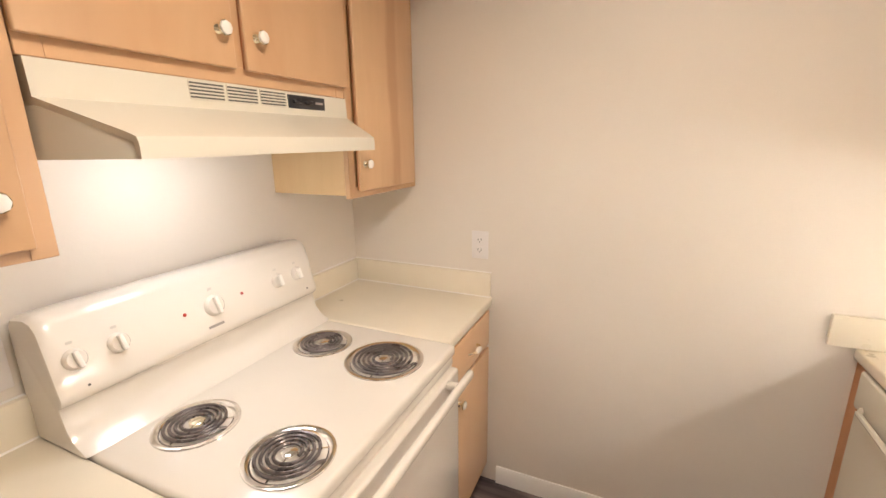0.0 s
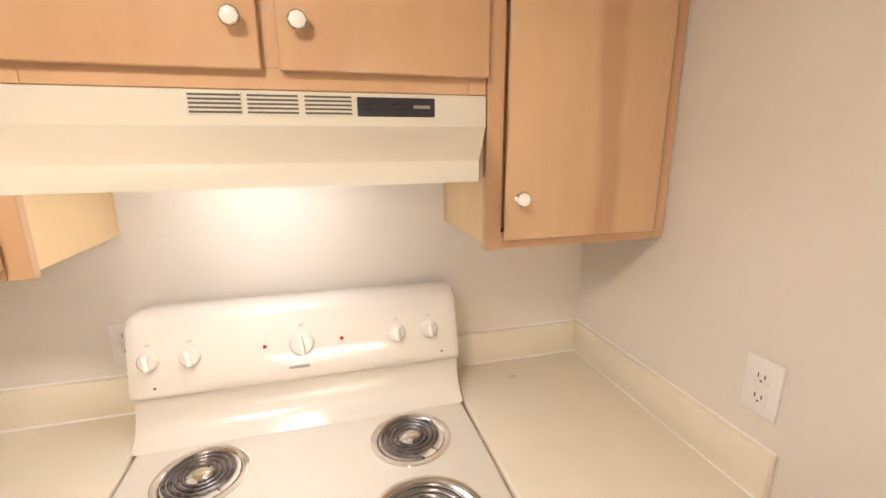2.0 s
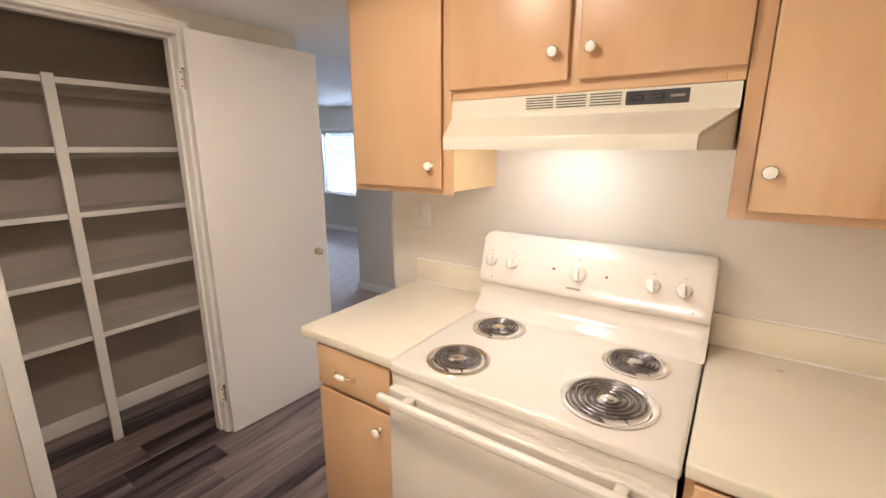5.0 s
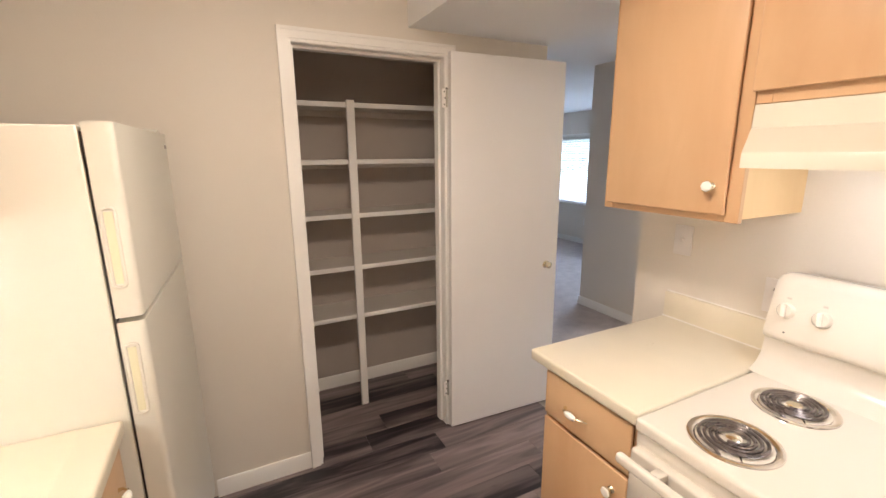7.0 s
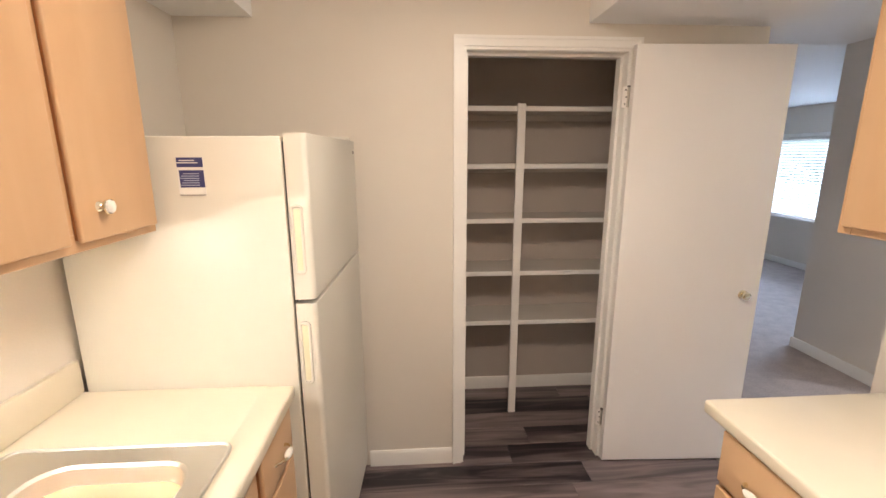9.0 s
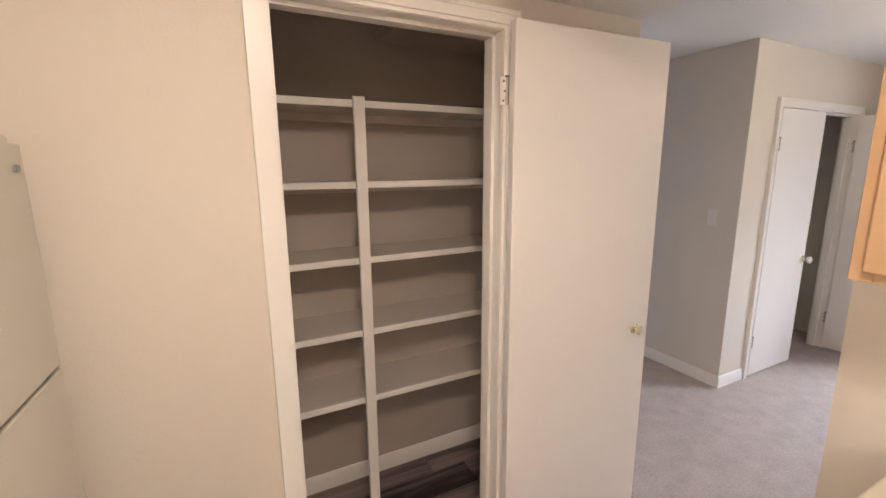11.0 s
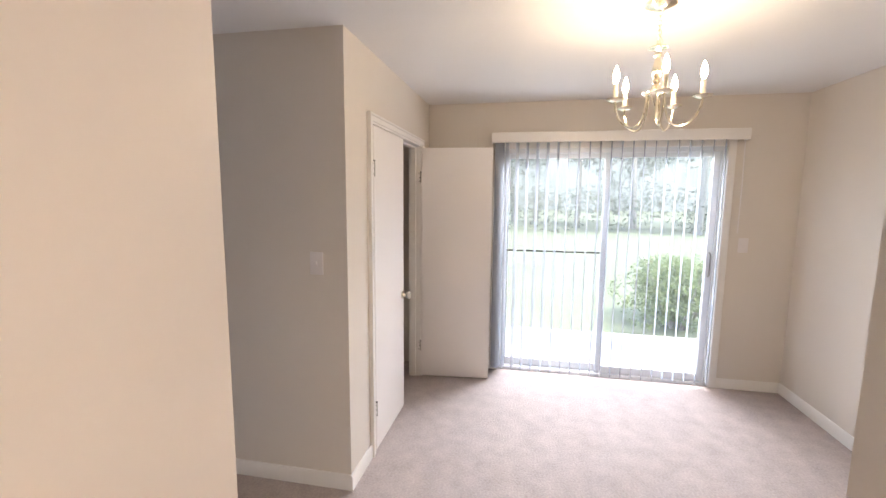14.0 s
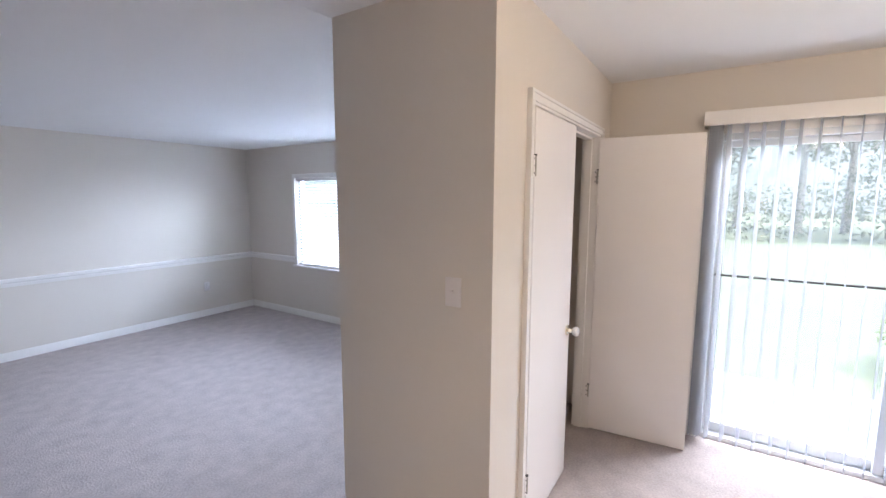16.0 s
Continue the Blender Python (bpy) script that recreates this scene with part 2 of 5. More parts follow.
CANDLE = material("ivory_candle_sleeve", (0.82, 0.78, 0.66), 0.4, bump=0.0)
TUBE = glow("strip_lens", (1.0, 0.975, 0.92), STRIP)
OPAL = glow("opal_glass", (1.0, 0.9, 0.76), 2.0)
HOODLENS = glow("hood_lamp_lens", (0.98, 0.97, 1.0), 1.9)
PLANK = wood("dark_vinyl_plank", (0.34, 0.26, 0.25), (0.022, 0.016, 0.019), grain=(0.085, 0.9, 1.0), rough=0.36, scale=17, rand=0.55, bump=0.12, patch=0.45, low=0.37, high=0.63)
JOINT = material("plank_joint", (0.02, 0.016, 0.015), 0.8, bump=0.0)
CARPET = material("grey_beige_carpet", (0.46, 0.40, 0.38), 0.95, var=0.22, scale=9, fine=80, bump=0.9, spec=0.1, weight=1.2)
CONCRETE = material("pale_concrete", (0.38, 0.37, 0.35), 0.85, var=0.12, scale=4, fine=150, bump=0.3)
LAWN = material("lawn_grass", (0.115, 0.135, 0.085), 0.9, var=0.25, scale=1.2, fine=40, bump=0.6)
LEAF = sheer("bush_leaf", (0.24, 0.305, 0.155), 0.5, var=0.5, scale=9)
FARLEAF = sheer("far_leaf", (0.18, 0.197, 0.16), 0.45, var=0.35, scale=1.5)
# woodland kept pale: the haze in front of it is part of this colour
WOODS = material("hazed_woodland", (0.25, 0.265, 0.245), 0.9, var=0.35, scale=0.6, fine=5, bump=0.0, weight=0.8)
BARK = material("pale_bark", (0.24, 0.225, 0.205), 0.9, var=0.25, scale=8, fine=60, bump=0.6)


# ---- building helpers ----
def bx(bm, x0, x1, y0, y1, z0, z1, bev=0.0, seg=2):
    size = (abs(x1 - x0), abs(y1 - y0), abs(z1 - z0))
    r = bmesh.ops.create_cube(bm, size=1.0, matrix=Matrix.LocRotScale(((x0 + x1) / 2, (y0 + y1) / 2, (z0 + z1) / 2), None, size))
    if bev:
        bev = min(bev, min(size) * 0.45)
        edges = list({e for v in r["verts"] for e in v.link_edges})
        bmesh.ops.bevel(bm, geom=edges, offset=bev, segments=seg, profile=0.5, affect="EDGES")
    return bm


def box(x0, x1, y0, y1, z0, z1, bev=0.0, seg=2):
    return bx(bmesh.new(), x0, x1, y0, y1, z0, z1, bev, seg)


def lathe(bm, profile, m=Matrix(), n=24):
    """Turns a profile of (radius, height) round the z axis of m."""
    rings = []
    for r, z in profile:
        if r < 1e-5:
            rings.append([bm.verts.new(m @ Vector((0, 0, z)))])
        else:
            rings.append([bm.verts.new(m @ Vector((r * math.cos(2 * math.pi * i / n), r * math.sin(2 * math.pi * i / n), z))) for i in range(n)])
    for a, b in zip(rings, rings[1:]):
        for i in range(n):
            j = (i + 1) % n
            if len(a) == 1 and len(b) == 1:
                continue
            if len(a) == 1:
                bm.faces.new((a[0], b[j], b[i]))
            elif len(b) == 1:
                bm.faces.new((a[i], a[j], b[0]))
            else:
                bm.faces.new((a[i], a[j], b[j], b[i]))
    return bm


def sweep(bm, pts, r, n=8, closed=False):
    """A round bar along a line of points; r is one radius or one for each point."""
    pts = [Vector(p) for p in pts]
    rings, up = [], Vector((0.13, 0.31, 0.94)).normalized()
    count = len(pts)
    for i, p in enumerate(pts):
        a = pts[(i - 1) % count] if (closed or i) else p
        b = pts[(i + 1) % count] if (closed or i < count - 1) else p
        t = (b - a).normalized()
        side = t.cross(up).normalized()
        over = side.cross(t).normalized()
        rad = r[i] if isinstance(r, (list, tuple)) else r
        rings.append([bm.verts.new(p + rad * (math.cos(2 * math.pi * k / n) * side + math.sin(2 * math.pi * k / n) * over)) for k in range(n)])
    pairs = list(zip(rings, rings[1:])) + ([(rings[-1], rings[0])] if closed else [])
    for a, b in pairs:
        for k in range(n):
            bm.faces.new((a[k], a[(k + 1) % n], b[(k + 1) % n], b[k]))
    if not closed:
        bm.faces.new(rings[0][::-1])
        bm.faces.new(rings[-1])
    return bm


def prism(bm, poly, axis, a, b, bev=0.0):
    """Pushes a flat outline along an axis from a to b. The outline's pairs are the two other axes in order."""
    def at(p, v):
        q = list(p)
        q.insert("xyz".index(axis), v)
        return q
    lo = [bm.verts.new(at(p, a)) for p in poly]
    hi = [bm.verts.new(at(p, b)) for p in poly]
    faces = [bm.faces.new(lo), bm.faces.new(hi[::-1])]
    for i in range(len(poly)):
        j = (i + 1) % len(poly)
        faces.append(bm.faces.new((lo[j], lo[i], hi[i], hi[j])))
    if bev:
        bmesh.ops.bevel(bm, geom=list({e for f in faces for e in f.edges}), offset=bev, segments=2, profile=0.5, affect="EDGES")
    return bm


def mesh_of(name, bm, mat, crease=38):
    bmesh.ops.recalc_face_normals(bm, faces=bm.faces[:])
    for f in bm.faces:
        f.smooth = True
    me = bpy.data.meshes.new(name)
    bm.to_mesh(me)
    bm.free()
    me.set_sharp_from_angle(angle=radians(crease))
    me.materials.append(mat)
    return me


def part(name, bm, mat, parent, label=""):
    ob = new(name, bm if isinstance(bm, bpy.types.Mesh) else mesh_of(name, bm, mat))
    ob.parent = parent
    if parent.type == "EMPTY":
        ob.matrix_parent_inverse = parent.matrix_basis.inverted()
    return tagged(ob, label)


def thing(name, base, label, category, group=""):
    ob = new(name)
    ob.empty_display_size = 0.05
    ob.matrix_basis = Matrix.Translation(base)
    return tagged(ob, label, category, group)


def solid(name, bm, mat, label, category, kind="", group=""):
    return tagged(new(name, mesh_of(name, bm, mat)), label, category, group, kind)


def wall(name, boxes, mat=None, label="greige painted drywall wall", category="wall", kind="structure"):
    bm = bmesh.new()
    for b in boxes:
        bx(bm, *b)
    return solid(name, bm, mat or WALL, label, category, kind)


# ---- structure ----
ZC = 2.365      # ceiling
ZS = 2.135      # underside of the kitchen soffits
XS = -1.14      # kitchen face of the range wall
YE = 1.560      # kitchen end wall
YD = 1.488      # dining-room side wall
YP = -1.045     # kitchen face of the pantry wall
XK = 1.325      # sink wall
XD = -4.61      # patio-door wall
YC = -1.452     # closet front
XC = -2.81      # closet end
XL, YL = -5.10, -6.48   # living-room window wall and rail wall

wall("wall_range", [(XS - 0.12, XS, -0.265, YE, 0, ZC)])
wall("wall_end", [(XS - 0.12, XK + 0.12, YE, YE + 0.12, 0, ZC), (XD - 0.12, XS - 0.12, YD, YE + 0.12, 0, ZC)])
wall("wall_sink", [(XK, XK + 0.12, YP - 0.85, YE, 0, ZC)])
wall("wall_pantry", [(-1.24, -0.617, YP - 0.10, YP, 0, ZC), (0.137, XK, YP - 0.10, YP, 0, ZC), (-0.617, 0.137, YP - 0.10, YP, 2.04, ZC)])
wall("wall_pantry_inner", [(-1.24, -1.14, -1.865, YP - 0.10, 0, ZC), (0.52, 0.62, -1.765, YP - 0.10, 0, ZC), (-1.14, XK + 0.12, -1.865, -1.765, 0, ZC)], PANTRYSHADE, "painted drywall inside the pantry, its shade put into the colour")
wall("wall_patio", [(XD - 0.12, XD, YC - 0.8, -0.815, 0, ZC), (XD - 0.12, XD, 0.955, YD, 0, ZC), (XD - 0.12, XD, -0.815, 0.955, 1.98, ZC)])
wall("wall_closet", [(XC - 0.10, XC, -2.245, YC, 0, ZC), (XD, XC - 0.10, -2.245, -2.145, 0, ZC),
                     (-3.137, XC - 0.10, YC - 0.10, YC, 0, ZC), (XD, -4.328, YC - 0.10, YC, 0, ZC), (-4.328, -3.137, YC - 0.10, YC, 1.99, ZC)])
wall("wall_window", [(XL - 0.12, XL, YL - 0.12, -5.44, 0, ZC), (XL - 0.12, XL, -3.00, -2.25, 0, ZC),
                     (XL - 0.12, XL, -5.44, -3.00, 0, 0.70), (XL - 0.12, XL, -5.44, -3.00, 1.83, ZC), (XL, XD - 0.12, -2.245, -2.145, 0, ZC)])
wall("wall_rail", [(XL, 1.9, YL - 0.12, YL, 0, ZC)])
wall("wall_living_far", [(1.9, 2.02, YL - 0.12, -1.765, 0, ZC), (XK + 0.12, 1.9, -1.865, -1.765, 0, ZC)])
wall("ceiling", [(XL - 0.12, 2.02, YL - 0.12, YE + 0.12, ZC, ZC + 0.1)], CEIL, "white painted drywall ceiling", "ceiling")
sag = [(-2.26, ZC - 0.002), (-2.6, ZC - 0.018), (-3.1, ZC - 0.082), (-3.5, ZC - 0.108), (-4.0, ZC - 0.115), (YL, ZC - 0.115), (YL, ZC - 0.0015), (-2.26, ZC - 0.0015)]
solid("ceiling_living", prism(bmesh.new(), sag, "x", XL, 1.9), CEIL, "white painted living-room ceiling, a little lower", "ceiling", "structure")
wall("soffit_range", [(-1.256, -0.413, YP, YE, ZS, ZC - 0.003)], CEIL, "white dropped soffit above the range cabinets", "soffit")
wall("soffit_pantry", [(-1.139, -0.413, -1.764, YP - 0.1005, ZS, ZC - 0.003)], PANTRYSHADE, "dropped soffit running on inside the pantry, shade put into its colour", "soffit")
wall("soffit_sink", [(1.004, XK, YP, YE, ZS, ZC - 0.003)], CEIL, "white dropped soffit above the sink cabinets", "soffit")
wall("floor_slab", [(XD - 0.12, 2.02, YL - 0.12, YE + 0.12, -0.10, -0.012), (XL - 0.12, XD - 0.12, YL - 0.12, -2.145, -0.10, -0.012)], JOINT, "dark underlay beneath the flooring", "floor")
carpet = wall("floor_carpet", [(XL, -1.255, YL, YD, -0.01, 0.0), (-1.255, 1.9, YL, -1.865, -0.01, 0.0)], CARPET, "grey-beige cut-pile carpet", "carpet")
solid("threshold_strip", prism(bmesh.new(), [(-1.270, 0.0), (-1.260, 0.006), (-1.240, 0.006), (-1.225, 0.0)], "y", YP, -0.265), NICKEL, "thin metal strip between carpet and planks", "threshold", "structure")


def baseboard(name, runs, label="white painted baseboard with rounded top"):
    """Runs: (axis, where the wall face is, side it stands out to, from, to)."""
    bm = bmesh.new()
    for axis, face, side, a, b in runs:
        t, h = 0.013 * side, 0.085
        poly = [(face, 0.0), (face + t, 0.0), (face + t, h - 0.012), (face + t * 0.45, h), (face, h)]
        prism(bm, poly, "y" if axis == "x" else "x", a, b)
    return solid(name, bm, TRIM, label, "baseboard", "structure")


baseboard("baseboard_kitchen", [("y", YE, -1, -0.425, 0.71), ("y", YP, 1, 0.175, 0.60)])
baseboard("baseboard_pantry", [("y", -1.765, 1, -1.14, 0.52), ("x", -1.14, 1, -1.752, YP - 0.10), ("x", 0.52, -1, -1.752, YP - 0.10)])
baseboard("baseboard_range_wall", [("x", XS - 0.12, -1, -0.265, YD - 0.013), ("y", -0.265, -1, XS - 0.12, XS)])
baseboard("baseboard_dining", [("y", YD, -1, XD, XS - 0.12), ("x", XD, 1, 1.010, YD - 0.013), ("x", XC, 1, -2.245, YC), ("y", YC, 1, -3.098, XC + 0.013), ("x", XD, 1, YC + 0.013, -0.872)])
baseboard("baseboard_living", [("x", XL, 1, YL + 0.013, -2.245), ("y", YL, 1, XL, 1.9), ("y", -2.245, -1, XL + 0.013, XC + 0.013), ("y", -1.865, -1, -1.24, 1.9), ("x", -1.24, -1, -1.865, YP)])


def chair_rail():
    bm = bmesh.new()
    def prof(face, side):
        return [(face, 0.720), (face + 0.008 * side, 0.720), (face + 0.012 * side, 0.735), (face + 0.012 * side, 0.757), (face + 0.022 * side, 0.767), (face + 0.022 * side, 0.792), (face, 0.800)]
    prism(bm, prof(XL, 1), "y", YL + 0.022, -5.49)
    prism(bm, prof(XL, 1), "y", -2.95, -2.245)
    prism(bm, prof(YL, 1), "x", XL, 1.9)
    solid("trim_chair_rail", bm, TRIM, "white moulded chair rail along the grey wall", "chair rail", "structure")


chair_rail()


def casing(name, axis, face, side, a, b, top, width=0.055, label="white moulded door casing"):
    """Two uprights and a head round an opening from a to b in a wall whose face is given."""
    bm = bmesh.new()
    d = [0.010, 0.016, 0.019, 0.012]
    w = [0.0, 0.012, 0.042, width]
    for lo, sgn in ((min(a, b), -1), (max(a, b), 1)):
        for i in range(3):
            u0, u1 = lo + sgn * w[i], lo + sgn * w[i + 1]
            dd = side * (d[i] + 0.002 * i)
            if axis == "y":
                bx(bm, min(u0, u1), max(u0, u1), face, face + dd, 0, top + w[i + 1])
            else:
                bx(bm, face, face + dd, min(u0, u1), max(u0, u1), 0, top + w[i + 1])
    for i in range(3):
        dd = side * (d[i] + 0.002 * i - 0.0006)
        if axis == "y":
            bx(bm, min(a, b) - w[i], max(a, b) + w[i], face, face + dd, top + w[i], top + w[i + 1])
        else:
            bx(bm, face, face + dd, min(a, b) - w[i], max(a, b) + w[i], top + w[i], top + w[i + 1])
    return solid(name, bm, TRIM, label, "door casing", "structure")


def jamb(name, x0, x1, y0, y1, top, stop_y, label):
    """Lining of an opening in a wall along x, with door stops."""
    bm = bmesh.new()
    t = 0.018
    bx(bm, x0, x0 + t, y0, y1, 0, top - t)
    bx(bm, x1 - t, x1, y0, y1, 0, top - t)
    bx(bm, x0, x1, y0, y1, top - t, top)
    s0, s1 = stop_y
    bx(bm, x0 + t, x0 + t + 0.012, s0, s1, 0, top - t - 0.012)
    bx(bm, x1 - t - 0.012, x1 - t, s0, s1, 0, top - t - 0.012)
    bx(bm, x0 + t, x1 - t, s0, s1, top - t - 0.012, top - t)
    return solid(name, bm, TRIM, label, "door frame", "structure")


jamb("door_frame_1", -0.615, 0.135, YP - 0.102, YP + 0.002, 2.038, (YP - 0.085, YP - 0.040), "white door jamb of the pantry")
casing("trim_pantry", "y", YP, 1, -0.598, 0.118, 2.022)
casing("trim_pantry_inside", "y", YP - 0.10, -1, -0.598, 0.118, 2.022)
jamb("door_frame_2", -4.326, -3.139, YC - 0.102, YC + 0.002, 1.988, (YC - 0.085, YC - 0.040), "white door jamb of the coat closet")
casing("trim_closet", "y", YC, 1, -4.309, -3.156, 1.972)


# ---- doors ----
def knob_round(parent, m, mats, label, size=1.0):
    """A door knob on a rose, standing out along z of m."""
    m = m @ Matrix.Diagonal((0.5 + size / 2, 0.5 + size / 2, size, 1.0))
    lathe_bm = lathe(bmesh.new(), [(0, 0.0), (0.029, 0.0), (0.029, 0.004), (0.024, 0.008), (0.011, 0.010), (0.011, 0.030), (0.014, 0.032)], m, 24)
    k = part("door_knob", lathe_bm, mats[0], parent, label)
    part("knob_grip", lathe(bmesh.new(), [(0.012, 0.032), (0.022, 0.038), (0.026, 0.048), (0.025, 0.058), (0.018, 0.064), (0.009, 0.066), (0.0, 0.0655)], m, 24), mats[1], k, "worn knob face")
    return k


def hinge(parent, x, y, z, mat=None):
    bm = lathe(bmesh.new(), [(0, -0.044), (0.006, -0.042), (0.006, -0.016)], Matrix.Translation((x, y, z)), 10)
    for a, b in ((-0.015, 0.014), (0.015, 0.042)):
        lathe(bm, [(0.0055, a), (0.006, a + 0.001), (0.006, b), (0.0, b + 0.001)], Matrix.Translation((x, y, z)), 10)
    h = part("hinge", bm, mat or NICKEL, parent, "worn metal butt hinge")
    part("hinge_pin", lathe(bmesh.new(), [(0.0, 0.0425), (0.0072, 0.0430), (0.0072, 0.0480), (0.0, 0.0500)], Matrix.Translation((x, y, z)), 10), GAP, h, "dark tarnished pin head")
    part("hinge_leaf", box(x - 0.0265, x - 0.0015, y - 0.0012, y + 0.0008, z - 0.044, z + 0.044, 0.0005, 1), DOORP, h, "painted-over hinge leaf")
    for dz in (-0.030, 0.0, 0.030):
        part("hinge_screw", lathe(bmesh.new(), [(0.0038, 0.0), (0.0034, 0.0008), (0.0, 0.001)], pose(x - 0.013 + 0.004 * (dz == 0.0), y - 0.0012, z + dz, 90, 0, 0), 10), GAP, h, "dark screw head")
    return h


def slab_door(name, width, height, label, knob_x=None, knob_z=0.93, sides=(0, 1), hinges=(0.24, 1.83), knob_mats=None, hinge_y=-0.004, knob_size=1.0):
    """A flush door; hinge edge at x=0, leaf runs along +x, faces at y=0 and y=0.035."""
    d = thing(name, (0, 0, 0), label, "door")
    part("door_leaf", box(0.0, width, 0.0, 0.035, 0.012, height, 0.002, 1), DOORP, d)
    mats = knob_mats or (BRASS, BRASS)
    if knob_x is not None:
        for s in sides:
            knob_round(d, pose(knob_x, 0.035 * s, knob_z, 90 - 180 * s, 0, 0), mats, "polished brass door knob", knob_size)
        part("latch_plate", box(width - 0.001, width + 0.001, 0.006, 0.029, knob_z - 0.028, knob_z + 0.028), BRASS, d, "brass latch plate in the door edge")
    for z in hinges:
        hinge(d, -0.004, hinge_y, z)
    return d


pantry_door = slab_door("door_1", 0.695, 2.042, "white flush pantry door standing wide open", 0.618, 0.918, (0,), hinge_y=0.041, knob_size=0.55)
pantry_door.matrix_basis = pose(-0.608, YP + 0.026, 0, 0, 0, 177.4) @ Matrix.Translation((0, -0.035, 0))
closet_door = slab_door("door_2", 0.590, 1.962, "white flush closet door, closed, with a porcelain knob", 0.548, 0.865, (0,), (0.28, 1.72), (BRASS, PORCELAIN))
closet_door.matrix_basis = pose(-3.160, YC + 0.016, 0, 0, 0, 180)
closet_leaf = slab_door("door_3", 0.585, 1.962, "white flush closet door swung open beside the patio blinds", None, 0.87, (), (0.28, 1.72))
closet_leaf.matrix_basis = pose(-4.302, YC + 0.008, 0, 0, 0, 95.2)
for ob in (pantry_door, closet_door, closet_leaf):
    tagged(ob, group="flush white doors")


# ---- pantry shelves ----
def pantry_shelves():
    s = thing("pantry_shelving", (-0.2, -1.6, 0), "white painted built-in pantry shelves with a front post", "shelves")
    for z in (1.829, 1.521, 1.214, 0.902, 0.594):
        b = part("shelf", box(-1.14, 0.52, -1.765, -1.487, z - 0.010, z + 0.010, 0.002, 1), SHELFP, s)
        part("shelf_edge", box(-1.14, 0.52, -1.4865, -1.478, z - 0.016, z + 0.0115, 0.002, 1), TRIM, b, "white front lip")
        for x0, x1 in ((-1.139, -1.12), (0.50, 0.519)):
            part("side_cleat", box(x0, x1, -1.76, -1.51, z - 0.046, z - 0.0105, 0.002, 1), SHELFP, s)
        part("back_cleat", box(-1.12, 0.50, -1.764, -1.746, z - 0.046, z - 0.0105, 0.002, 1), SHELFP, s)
    part("post", box(-0.257, -0.213, -1.4775, -1.459, 0.0, 1.852, 0.002, 1), TRIM, s, "white upright post in front of the shelves")


pantry_shelves()


# ---- kitchen cabinets ----
def cab_knob(parent, x, y, z, out):
    """A white porcelain knob with a brass ring on a door face at x, standing out along out (+1 or -1 in x)."""
    m = pose(x, y, z, 0, 90 * out, 0)
    k = part("knob", lathe(bmesh.new(), [(0, 0), (0.012, 0), (0.010, 0.004), (0.006, 0.008), (0.007, 0.013), (0.015, 0.017), (0.0165, 0.020), (0.0155, 0.0225)], m, 20), BRASS, parent, "brass knob with a white porcelain face")
    part("knob_face", lathe(bmesh.new(), [(0.0152, 0.0215), (0.0140, 0.0260), (0.0085, 0.0285), (0.0, 0.0288)], m, 8), PORCELAIN, k, "white porcelain face")
    return k


def cab_pull(parent, x, y, z, out):
    """A brass bail pull with a white porcelain grip, along y."""
    pts = [(x, y - 0.043, z - 0.004), (x + 0.010 * out, y - 0.040, z), (x + 0.020 * out, y - 0.030, z + 0.001), (x + 0.024 * out, y - 0.018, z), (x + 0.024 * out, y + 0.018, z), (x + 0.020 * out, y + 0.030, z + 0.001), (x + 0.010 * out, y + 0.040, z), (x, y + 0.043, z - 0.004)]
    p = part("pull", sweep(bmesh.new(), pts, [0.006, 0.0035, 0.0034, 0.004, 0.004, 0.0034, 0.0035, 0.006], 8), BRASS, parent, "brass bail pull")
    part("pull_grip", lathe(bmesh.new(), [(0, -0.021), (0.006, -0.020), (0.0095, -0.010), (0.0105, 0), (0.0095, 0.010), (0.006, 0.020), (0, 0.021)], pose(x + 0.024 * out, y, z, 90, 0, 0), 14), PORCELAIN, p, "white porcelain grip")
    return p


def slab_front(name, parent, x, out, y0, y1, z0, z1, mat):
    """An overlay door or drawer front with a stepped edge, its back on x."""
    bm = bmesh.new()
    bx(bm, *sorted((x, x + 0.007 * out)), y0 + 0.005, y1 - 0.005, z0 + 0.005, z1 - 0.005)
    d = part(name, bx(bmesh.new(), *sorted((x + 0.0072 * out, x + 0.019 * out)), y0, y1, z0, z1, 0.004, 3), mat, parent)
    part("edge_lip", bm, MAPLE_EDGE, d, "darker routed edge")
    return d


